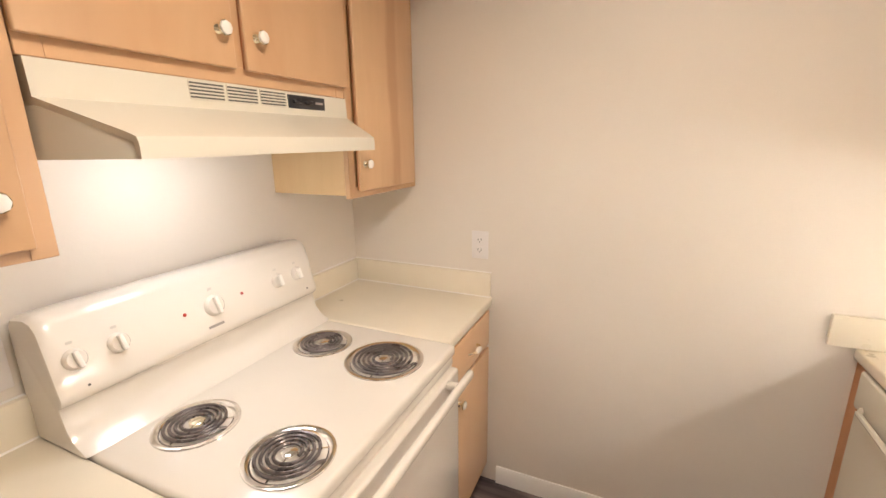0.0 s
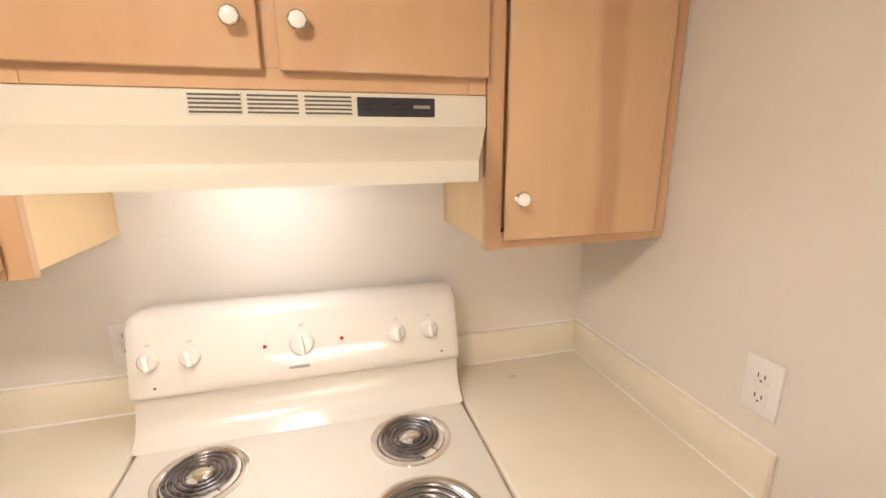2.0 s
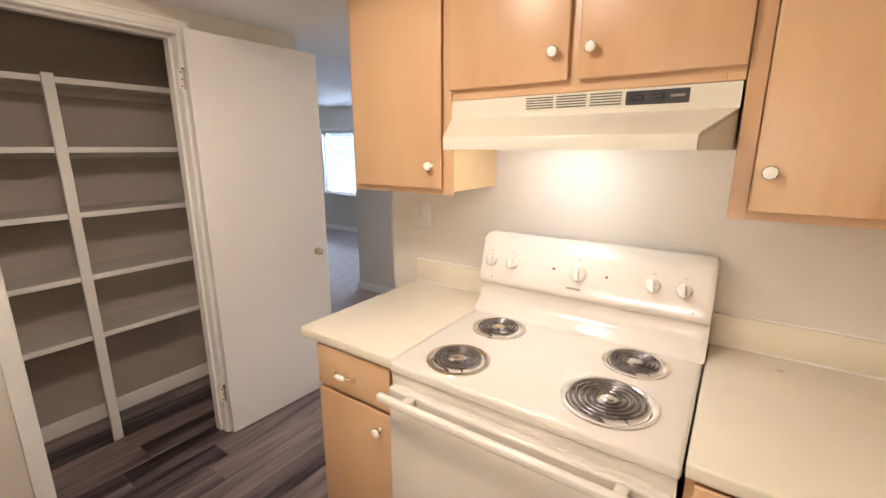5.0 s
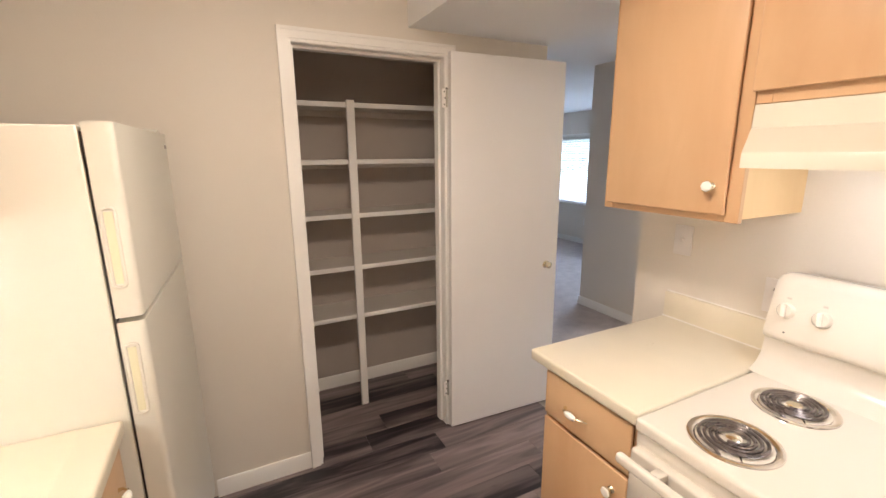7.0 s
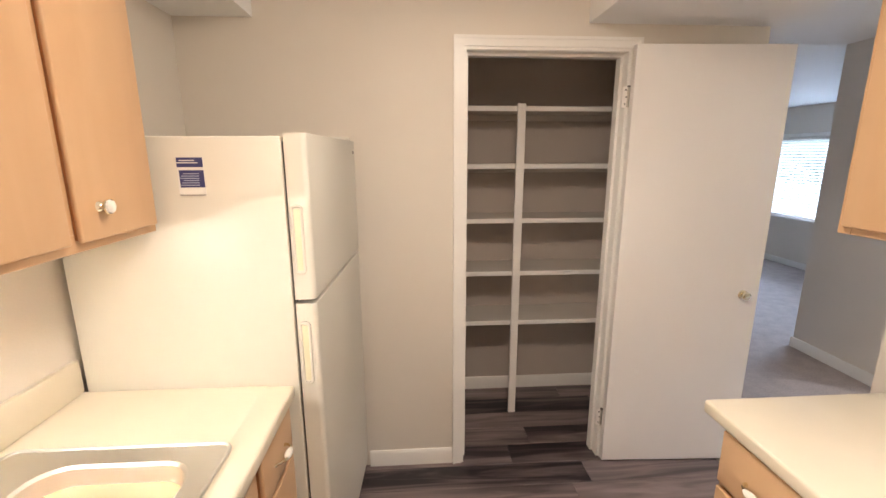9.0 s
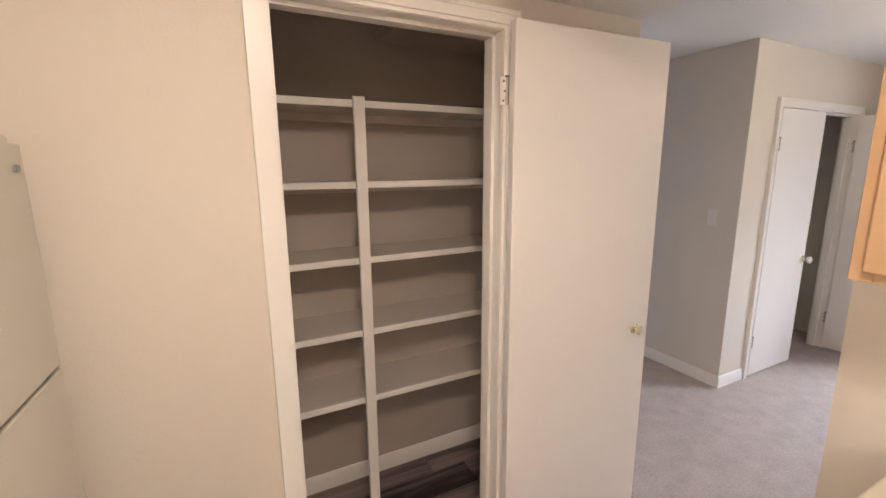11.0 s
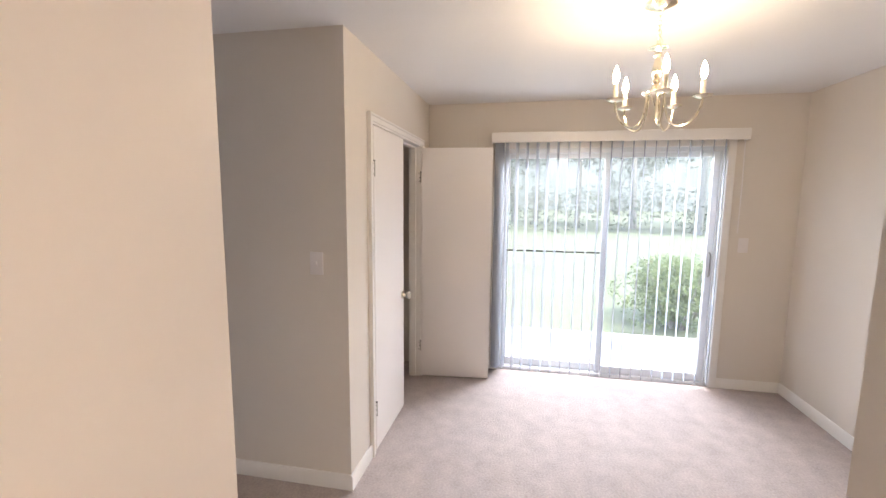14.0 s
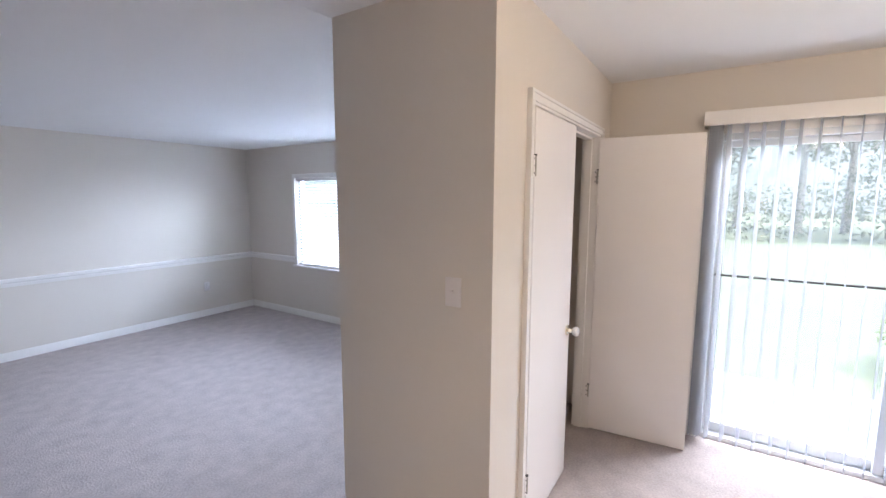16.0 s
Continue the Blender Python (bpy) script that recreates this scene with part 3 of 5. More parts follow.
def upper_cabinet(name, x_back, x_face, y0, y1, z0, z1, doors, label, knobs=(), door_mat=None):
    """A wall cabinet with a face frame; doors are (y0, y1, z0, z1)."""
    out = 1 if x_face > x_back else -1
    c = thing(name, ((x_back + x_face) / 2, (y0 + y1) / 2, z0), label, "cabinet", "maple kitchen cabinets")
    part("body", box(*sorted((x_back, x_face - 0.019 * out)), y0 + 0.002, y1 - 0.002, z0 + 0.010, z1, 0.0012, 1), CABSIDE, c, "pale veneered cabinet box")
    f = bmesh.new()
    w = 0.038
    xa, xb = sorted((x_face - 0.0188 * out, x_face))
    for a in (y0, y1 - w):
        bx(f, xa, xb, a, a + w, z0, z1, 0.0015, 1)
    for a in (z0, z1 - w):
        bx(f, xa, xb - 0.0004, y0 + w - 0.001, y1 - w + 0.001, a, a + w, 0.0015, 1)
    ym = [(a[1] + b[0]) / 2 for a, b in zip(doors, doors[1:])]
    for m in ym:
        bx(f, xa, xb - 0.0004, m - 0.022, m + 0.022, z0 + w - 0.001, z1 - w + 0.001, 0.0015, 1)
    part("face_frame", f, MAPLE, c)
    for (a, b, lo, hi), (ky, kz) in zip(doors, knobs):
        d = slab_front("door", c, x_face, out, a, b, lo, hi, door_mat or MAPLE)
        cab_knob(d, x_face + 0.019 * out, ky, kz, out)
    return c


XF = -0.808
upper_cabinet("wall_cabinet", XS, XF, -0.167, 0.297, 1.368, ZS, [(-0.142, 0.264, 1.389, ZS - 0.02)], "maple wall cabinet beside the range hood", knobs=[(0.224, 1.467)])
upper_cabinet("hood_cabinet", XS, XF, 0.299, 1.095, 1.678, ZS, [(0.296, 0.686, 1.708, ZS - 0.02), (0.714, 1.094, 1.708, ZS - 0.02)], "low maple wall cabinet above the range hood", knobs=[(0.648, 1.783), (0.750, 1.783)])
upper_cabinet("wall_cabinet", XS, XF, 1.097, 1.557, 1.362, ZS, [(1.137, 1.514, 1.384, ZS - 0.02)], "maple wall cabinet with a dark heartwood streak, in the corner", knobs=[(1.166, 1.474)], door_mat=MAPLE_STREAK)
upper_cabinet("sink_cabinet", XK, 1.035, -0.248, 0.52, 1.383, ZS, [(-0.226, 0.030, 1.404, ZS - 0.02), (0.058, 0.495, 1.404, ZS - 0.02)], "maple wall cabinet beside the refrigerator", knobs=[(-0.030, 1.472), (0.45, 1.472)])
upper_cabinet("sink_cabinet", XK, 1.035, 0.522, 1.557, 1.383, ZS, [(0.545, 1.025, 1.404, ZS - 0.02), (1.048, 1.530, 1.404, ZS - 0.02)], "maple wall cabinet above the sink counter", knobs=[(0.98, 1.462), (1.09, 1.462)])


def base_cabinet(name, x_back, x_face, y0, y1, fronts, label):
    """A base cabinet with a toe kick; fronts are (kind, y0, y1, z0, z1, knob or pull y, z)."""
    out = 1 if x_face > x_back else -1
    c = thing(name, ((x_back + x_face) / 2, (y0 + y1) / 2, 0), label, "cabinet", "maple kitchen cabinets")
    xa, xb = sorted((x_back, x_face - 0.019 * out))
    part("body", box(xa, xb, y0 + 0.001, y1 - 0.001, 0.10, 0.874, 0.001, 1), MAPLE, c)
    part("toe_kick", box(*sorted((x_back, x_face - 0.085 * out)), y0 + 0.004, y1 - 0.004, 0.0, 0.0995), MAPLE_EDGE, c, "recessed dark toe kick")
    f = bmesh.new()
    w = 0.036
    xa, xb = sorted((x_face - 0.0188 * out, x_face))
    for a in (y0, y1 - w):
        bx(f, xa, xb, a, a + w, 0.10, 0.874, 0.0015, 1)
    for a in (0.10, 0.690, 0.838):
        bx(f, xa, xb - 0.0004, y0 + w - 0.001, y1 - w + 0.001, a, a + w, 0.0015, 1)
    part("face_frame", f, MAPLE, c)
    for kind, a, b, lo, hi, ky, kz in fronts:
        d = slab_front(kind, c, x_face, out, a, b, lo, hi, MAPLE_H if kind == "drawer_front" else MAPLE)
        if kind == "drawer_front":
            cab_pull(d, x_face + 0.019 * out, ky, kz, out)
        else:
            cab_knob(d, x_face + 0.019 * out, ky, kz, out)
    return c


XB = -0.476
base_cabinet("base_cabinet", XS, XB, -0.045, 0.318, [("drawer_front", -0.034, 0.302, 0.716, 0.866, 0.105, 0.785), ("door", -0.034, 0.302, 0.125, 0.700, 0.255, 0.635)], "maple base cabinet with one drawer and one door beside the range")
base_cabinet("base_cabinet", XS, XB, 1.100, 1.540, [("drawer_front", 1.116, 1.518, 0.716, 0.866, 1.32, 0.785), ("door", 1.116, 1.518, 0.125, 0.700, 1.18, 0.635)], "maple base cabinet in the corner beside the range")
base_cabinet("base_cabinet", XK, 0.745, -0.255, 0.015, [("drawer_front", -0.238, -0.002, 0.716, 0.866, -0.125, 0.785), ("door", -0.238, -0.002, 0.125, 0.700, -0.04, 0.635)], "narrow maple base cabinet beside the refrigerator")
base_cabinet("base_cabinet", XK, 0.745, 0.017, 0.900, [("drawer_front", 0.034, 0.880, 0.716, 0.866, 0.45, 0.785), ("door", 0.034, 0.450, 0.125, 0.700, 0.41, 0.635), ("door", 0.464, 0.880, 0.125, 0.700, 0.505, 0.635)], "maple sink base cabinet with one wide drawer front")


def countertop(name, outline, splashes, label):
    """Laminate top with a rolled front edge. outline: (x0, x1, y0, y1); splashes: boxes."""
    x0, x1, y0, y1 = outline
    c = thing(name, ((x0 + x1) / 2, (y0 + y1) / 2, 0.874), label, "countertop")
    part("top", box(x0, x1, y0, y1, 0.874, 0.912, 0.008, 3), LAMINATE, c)
    for s in splashes:
        part("backsplash", box(*s, 0.004, 2), LAMINATE, c, "low cream laminate backsplash")
        across = s[1] - s[0] > s[3] - s[2]
        for z, off in ((s[5] + 0.001, 0.002), (s[4] + 0.001, 0.0195)):
            ends = ((s[0], s[3] - off, z), (s[1], s[3] - off, z)) if across else ((s[0] + off, s[2], z), (s[0] + off, s[3], z))
            part("caulk_bead", sweep(bmesh.new(), ends, 0.0028, 6), TRIM, c, "thin white caulk line")
    return c


countertop("countertop", (XS + 0.001, -0.448, -0.108, 0.320), [(XS + 0.001, XS + 0.020, -0.108, 0.320, 0.9125, 1.014)], "cream laminate countertop between range and doorway")
countertop("countertop", (XS + 0.001, -0.456, 1.098, YE - 0.001), [(XS + 0.001, XS + 0.020, 1.098, YE - 0.0205, 0.9125, 1.014), (XS + 0.001, -0.464, YE - 0.020, YE - 0.001, 0.9125, 1.014)], "cream laminate countertop in the corner beside the range")


def sink_counter():
    x0, x1, y0, y1 = 0.714, XK - 0.001, -0.262, YE - 0.001
    sx0, sx1, sy0, sy1 = 0.805, 1.250, 0.035, 0.79
    c = thing("countertop", ((x0 + x1) / 2, (y0 + y1) / 2, 0.874), "cream laminate sink countertop with a rolled front edge", "countertop")
    bm = bmesh.new()
    bx(bm, x0, sx0, y0, y1, 0.874, 0.912, 0.008, 3)
    bx(bm, sx1, x1, y0, y1, 0.874, 0.9118)
    bx(bm, sx0 - 0.012, sx1, y0, sy0, 0.8742, 0.9119)
    bx(bm, sx0 - 0.012, sx1, sy1, y1, 0.8742, 0.9119)
    part("top", bm, LAMINATE, c)
    part("backsplash", box(XK - 0.021, XK - 0.001, y0, YE - 0.0205, 0.9125, 1.014, 0.006, 2), LAMINATE, c, "low cream laminate backsplash")
    part("backsplash", box(0.640, XK - 0.001, YE - 0.020, YE - 0.001, 0.9125, 1.014, 0.004, 2), LAMINATE, c, "low cream laminate backsplash")
    # drop-in double sink
    s = thing("sink", (1.0, 0.48, 0.75), "stainless steel double-bowl drop-in sink set in the counter", "sink")
    ox0, ox1, oy0, oy1 = 0.778, 1.280, 0.000, 0.82
    bowls = [(0.835, 1.160, 0.062, 0.385), (0.835, 1.160, 0.435, 0.758)]
    def rounded(a0, a1, b0, b1, r, n=5):
        pts = []
        for cx, cy, s0 in ((a1 - r, b1 - r, 0), (a0 + r, b1 - r, 90), (a0 + r, b0 + r, 180), (a1 - r, b0 + r, 270)):
            for i in range(n + 1):
                t = radians(s0 + 90 * i / n)
                pts.append((cx + r * math.cos(t), cy + r * math.sin(t)))
        return pts
    zr = 0.918
    deck = bmesh.new()
    edges = []
    for loop in [rounded(ox0 + 0.003, ox1 - 0.003, oy0 + 0.003, oy1 - 0.003, 0.03)] + [rounded(q[0] - 0.004, q[1] + 0.004, q[2] - 0.004, q[3] + 0.004, 0.07) for q in bowls]:
        vs = [deck.verts.new((x, y, zr)) for x, y in loop]
        edges += [deck.edges.new((vs[i], vs[(i + 1) % len(vs)])) for i in range(len(vs))]
    bmesh.ops.triangle_fill(deck, edges=edges, use_beauty=True)
    part("deck", deck, STEEL, s)
    part("rim", sweep(bmesh.new(), [(x, y, zr) for x, y in rounded(ox0 + 0.004, ox1 - 0.004, oy0 + 0.004, oy1 - 0.004, 0.03)], 0.0048, 8, True), STEEL, s)
    for b in bowls:
        bm = bmesh.new()
        levels = [(0.0, zr), (0.006, zr - 0.006), (0.016, zr - 0.10), (0.030, zr - 0.150), (0.060, zr - 0.165)]
        rings = []
        for d, z in levels:
            rings.append([bm.verts.new((x, y, z)) for x, y in rounded(b[0] + d - 0.004, b[1] - d + 0.004, b[2] + d - 0.004, b[3] - d + 0.004, 0.07)])
        for p, q in zip(rings, rings[1:]):
            for i in range(len(p)):
                j = (i + 1) % len(p)
                bm.faces.new((p[i], p[j], q[j], q[i]))
        bm.faces.new(rings[-1])
        bo = part("bowl", bm, STEEL, s)
        part("drain", lathe(bmesh.new(), [(0.0, zr - 0.168), (0.03, zr - 0.166), (0.042, zr - 0.162), (0.045, zr - 0.1645)], Matrix.Translation(((b[0] + b[1]) / 2, (b[2] + b[3]) / 2, 0)), 20), CHROME, bo, "steel drain")


sink_counter()


def dishwasher():
    d = thing("dishwasher", (1.0, 1.22, 0), "bisque dishwasher under the sink counter", "dishwasher")
    part("body", box(0.78, XK - 0.02, 0.915, 1.500, 0.09, 0.870, 0.004, 1), HOODP, d)
    door = part("door", box(0.722, 0.778, 0.915, 1.500, 0.115, 0.735, 0.010, 3), HOODP, d)
    part("control_panel", box(0.715, 0.778, 0.915, 1.500, 0.742, 0.866, 0.010, 3), HOODP, d)
    part("handle", sweep(bmesh.new(), [(0.716, 0.98, 0.765), (0.700, 1.00, 0.760), (0.697, 1.21, 0.758), (0.700, 1.42, 0.760), (0.716, 1.44, 0.765)], 0.008, 8), HOODP, door)
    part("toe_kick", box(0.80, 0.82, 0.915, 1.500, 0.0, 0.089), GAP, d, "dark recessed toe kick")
    p = thing("end_panel", (1.0, 1.52, 0), "reddish maple panel between dishwasher and end wall", "panel")
    part("panel", box(0.728, XK, 1.503, YE - 0.001, 0.0, 0.8735, 0.001, 1), MAPLE_EDGE, p)


dishwasher()


# ---- range, hood, refrigerator ----
def electric_range():
    y0, y1 = 0.324, 1.093
    xb, xf = XS + 0.015, -0.455
    r = thing("electric_range", ((xb + xf) / 2, (y0 + y1) / 2, 0), "bisque electric coil range with four burners", "range")
    part("body", box(xb, xf + 0.012, y0 + 0.004, y1 - 0.004, 0.03, 0.875, 0.003, 1), ENAMEL, r)
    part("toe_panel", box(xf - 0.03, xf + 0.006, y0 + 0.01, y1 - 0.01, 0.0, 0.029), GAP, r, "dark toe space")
    # cooktop, with a soft raised lip
    top = bmesh.new()
    bx(top, xb, -0.432, y0, y1, 0.876, 0.914, 0.012, 4)
    part("cooktop", top, ENAMEL, r)
    # control panel: a leaning, round-edged housing
    prof = [(xb, 0.9145), (xb, 1.180), (xb + 0.012, 1.202), (-1.058, 1.210), (-1.034, 1.205), (-1.018, 1.188), (-0.984, 1.040), (-0.982, 1.030), (-0.986, 1.020), (-0.998, 1.012), (-1.000, 1.000), (-0.990, 0.960), (-0.968, 0.932), (-0.935, 0.9145)]
    cp = bmesh.new()
    rows = []
    for y, inset in ((y0 - 0.010 + 0.0, 0.026), (y0 - 0.008, 0.010), (y0 + 0.004, 0.002), (y0 + 0.022, 0.0), (y1 - 0.022, 0.0), (y1 - 0.004, 0.002), (y1 + 0.008 - 0.006, 0.010), (y1 + 0.004, 0.026)):
        rows.append([cp.verts.new((x + (0.0 if i < 1 else -inset * 0.35 if x > xb else 0.0), y, z - (inset if z > 1.1 else 0.0))) for i, (x, z) in enumerate(prof)])
    for a, b in zip(rows, rows[1:]):
        for i in range(len(prof)):
            j = (i + 1) % len(prof)
            cp.faces.new((a[i], a[j], b[j], b[i]))
    cp.faces.new(rows[0])
    cp.faces.new(rows[-1][::-1])
    part("control_panel", cp, ENAMEL, r)
    # dials on the leaning face
    lean = math.degrees(math.atan2(0.034, 0.148))
    def face(y, z, off=0.0):
        x = -1.018 + (1.188 - z) / 0.148 * 0.034
        return pose(x + off, y, z, 0, 90 - lean, 0)
    for y, big in ((0.360, 0), (0.446, 0), (0.694, 1), (0.930, 0), (1.017, 0)):
        m = face(y, 1.107)
        s = 1.28 if big else 1.0
        k = part("dial", lathe(bmesh.new(), [(0.0, 0.0), (0.0235 * s, 0.0), (0.0225 * s, 0.006), (0.019 * s, 0.010), (0.018 * s, 0.0115), (0.0, 0.012)], m, 28), ENAMEL, r, "bisque control dial")
        grip = bmesh.new()
        bx(grip, -0.019 * s, 0.019 * s, -0.0055, 0.0055, 0.011, 0.026, 0.004, 2)
        bmesh.ops.transform(grip, matrix=m @ pose(0, 0, 0, 0, 0, 8), verts=grip.verts[:])
        part("dial_grip", grip, PORCELAIN, k)
        tick = bmesh.new()
        bx(tick, -0.040 * s, -0.034 * s, -0.006, 0.006, 0.0002, 0.0008)
        bmesh.ops.transform(tick, matrix=m, verts=tick.verts[:])
        part("marking", tick, FAINTINK, r, "faint printed dial marking")
    for y in (0.608, 0.790):
        part("indicator_lamp", lathe(bmesh.new(), [(0.0048, 0.0), (0.0048, 0.001), (0.0028, 0.0035), (0.0, 0.004)], face(y, 1.110), 12), RED, r, "small red indicator lens")
    badge = bmesh.new()
    bx(badge, -0.0035, 0.0035, -0.024, 0.024, 0.0003, 0.0011)
    bmesh.ops.transform(badge, matrix=face(0.685, 1.053), verts=badge.verts[:])
    part("badge", badge, GREYINK, r, "small grey maker's badge")
    for y in (y0 + 0.045, y1 - 0.045):
        part("screw", lathe(bmesh.new(), [(0.003, 0), (0.003, 0.001), (0, 0.0014)], face(y, 1.045), 10), GAP, r)
    # burners
    for x, y, rad, turns in ((-0.830, 0.486, 0.090, 4), (-0.830, 0.930, 0.090, 4), (-0.556, 0.492, 0.092, 4), (-0.588, 0.914, 0.114, 5)):
        m = Matrix.Translation((x, y, 0.914))
        b = part("burner", lathe(bmesh.new(), [(rad + 0.004, 0.0005), (rad + 0.003, 0.0042), (rad - 0.005, 0.0055), (rad - 0.013, 0.002), (rad * 0.72, -0.012), (rad * 0.30, -0.018), (0.020, -0.018), (0.0, -0.016)], m, 48), CHROME, r, "chrome drip bowl")
        pts, steps = [], 44 * turns
        rin, rout = 0.024, rad - 0.019
        for i in range(steps + 1):
            t = i / steps
            a = 2 * math.pi * turns * t
            q = rin + (rout - rin) * t
            pts.append((x + q * math.cos(a), y + q * math.sin(a), 0.9215))
        last = Vector(pts[-1])
        pts += [(last.x + 0.006, last.y + 0.012, 0.918), (last.x + 0.008, last.y + 0.022, 0.908)]
        part("coil", sweep(bmesh.new(), pts, 0.0041 if rad < 0.1 else 0.0044, 7), COIL, b, "dark spiral heating coil")
        for k in range(3):
            a = radians(120 * k + 40)
            arm = bmesh.new()
            bx(arm, 0.014, rad - 0.008, -0.0018, 0.0018, 0.0, 0.0032)
            bmesh.ops.transform(arm, matrix=Matrix.Translation((x, y, 0.9135)) @ Matrix.Rotation(a, 4, "Z"), verts=arm.verts[:])
            part("coil_support", arm, CHROME, b)
        part("burner_cap", lathe(bmesh.new(), [(0.017, 0.0025), (0.0175, 0.0085), (0.013, 0.0105), (0.0, 0.0108)], m, 24), BRASS if x < -0.8 and y < 0.6 else CHROME, b, "round medallion at the coil centre")
    # oven door, handle, drawer
    part("front_rail", box(-0.457, -0.440, y0 + 0.006, y1 - 0.006, 0.846, 0.8755, 0.003, 2), ENAMEL, r)
    d = part("oven_door", box(-0.455, -0.418, y0 + 0.006, y1 - 0.006, 0.295, 0.838, 0.010, 3), ENAMEL, r)
    h = bmesh.new()
    bx(h, -0.388, -0.366, y0 + 0.004, y1 - 0.004, 0.812, 0.840, 0.009, 4)
    for y in (y0 + 0.10, y1 - 0.10):
        bx(h, -0.420, -0.384, y - 0.014, y + 0.014, 0.816, 0.836, 0.004, 2)
    part("oven_handle", h, ENAMEL, d)
    part("oven_drawer", box(-0.455, -0.422, y0 + 0.006, y1 - 0.006, 0.060, 0.285, 0.008, 3), ENAMEL, r)


electric_range()


def range_hood():
    y0, y1 = 0.303, 1.091
    h = thing("range_hood", (-0.9, 0.71, 1.52), "bisque under-cabinet range hood with its lamp on", "range hood")
    xb, xt, xl = XS + 0.002, -0.800, -0.658
    # outline of the sheet from back to lip: depth, height, and how far the ends are cut in there
    prof = [(xb, 1.676, 0.0), (xt, 1.676, 0.0), (xt + 0.003, 1.618, 0.0), (xl - 0.014, 1.564, 0.058), (xl - 0.003, 1.558, 0.063), (xl, 1.548, 0.064), (xl, 1.523, 0.064), (xl - 0.006, 1.523, 0.062), (xl - 0.008, 1.550, 0.060), (xt - 0.002, 1.606, 0.004), (xb, 1.606, 0.003)]
    shell = bmesh.new()
    ends = [[shell.verts.new((x, (y0 + c * 0.95) if k == 0 else (y1 - c), z)) for x, z, c in prof] for k in range(2)]
    for i in range(len(prof)):
        j = (i + 1) % len(prof)
        shell.faces.new((ends[0][i], ends[0][j], ends[1][j], ends[1][i]))
    shell.faces.new(ends[0])
    shell.faces.new(ends[1][::-1])
    part("shell", shell, HOODP, h)
    for ya, yb in ((y0 + 0.002, y0 + 0.061), (y1 - 0.002, y1 - 0.064)):
        e = bmesh.new()
        t = 0.003 if ya < 0.5 else -0.003
        cols = [(xb, ya, 1.6055), (xt - 0.001, ya, 1.6055), (xl - 0.006, yb, 1.551)]
        outer = [(e.verts.new((x, y, 1.523)), e.verts.new((x, y, z))) for x, y, z in cols]
        inner = [(e.verts.new((x - 0.001, y + t, 1.523)), e.verts.new((x - 0.001, y + t, z))) for x, y, z in cols]
        for a, b in ((0, 1), (1, 2)):
            e.faces.new((outer[a][0], outer[b][0], outer[b][1], outer[a][1]))
            e.faces.new((inner[a][1], inner[b][1], inner[b][0], inner[a][0]))
            e.faces.new((outer[a][1], outer[b][1], inner[b][1], inner[a][1]))
            e.faces.new((inner[a][0], inner[b][0], outer[b][0], outer[a][0]))
        for k in (0, 2):
            e.faces.new((outer[k][0], outer[k][1], inner[k][1], inner[k][0]))
        part("end_plate", e, HOODP, h)
    part("bottom_pan", box(xb, xt, y0 + 0.008, y1 - 0.008, 1.572, 1.575), HOODP, h)
    part("grease_filter", box(-0.98, -0.74, 0.70, 0.98, 1.562, 1.5715, 0.002, 1), STEEL, h, "metal mesh filter")
    part("lamp_lens", box(-0.97, -0.83, 0.55, 0.69, 1.565, 1.5715, 0.003, 1), HOODLENS, h, "lit lamp lens")
    xv = xt + 0.0022
    for a, b in ((0.565, 0.648), (0.656, 0.741), (0.750, 0.833)):
        v = part("vent_louvre", box(xt - 0.004, xv + 0.0012, a, b, 1.635, 1.672), HOODP, h)
        for k in range(5):
            z = 1.638 + k * 0.0070
            part("vent_slot", box(xv + 0.0008, xv + 0.0018, a + 0.001, b - 0.001, z, z + 0.0035), GAP, v, "dark vent slot")
    p = part("switch_panel", box(xt - 0.003, xv + 0.0015, 0.842, 0.987, 1.635, 1.669, 0.001, 1), DARK, h, "black switch panel")
    for y in (0.872, 0.918):
        part("switch", box(xv + 0.0015, xv + 0.0075, y - 0.014, y + 0.014, 1.647, 1.658, 0.002, 1), DARK, p)
    part("printed_mark", box(xv + 0.0014, xv + 0.0020, 0.946, 0.978, 1.650, 1.656), GREYINK, p, "small grey print")


range_hood()


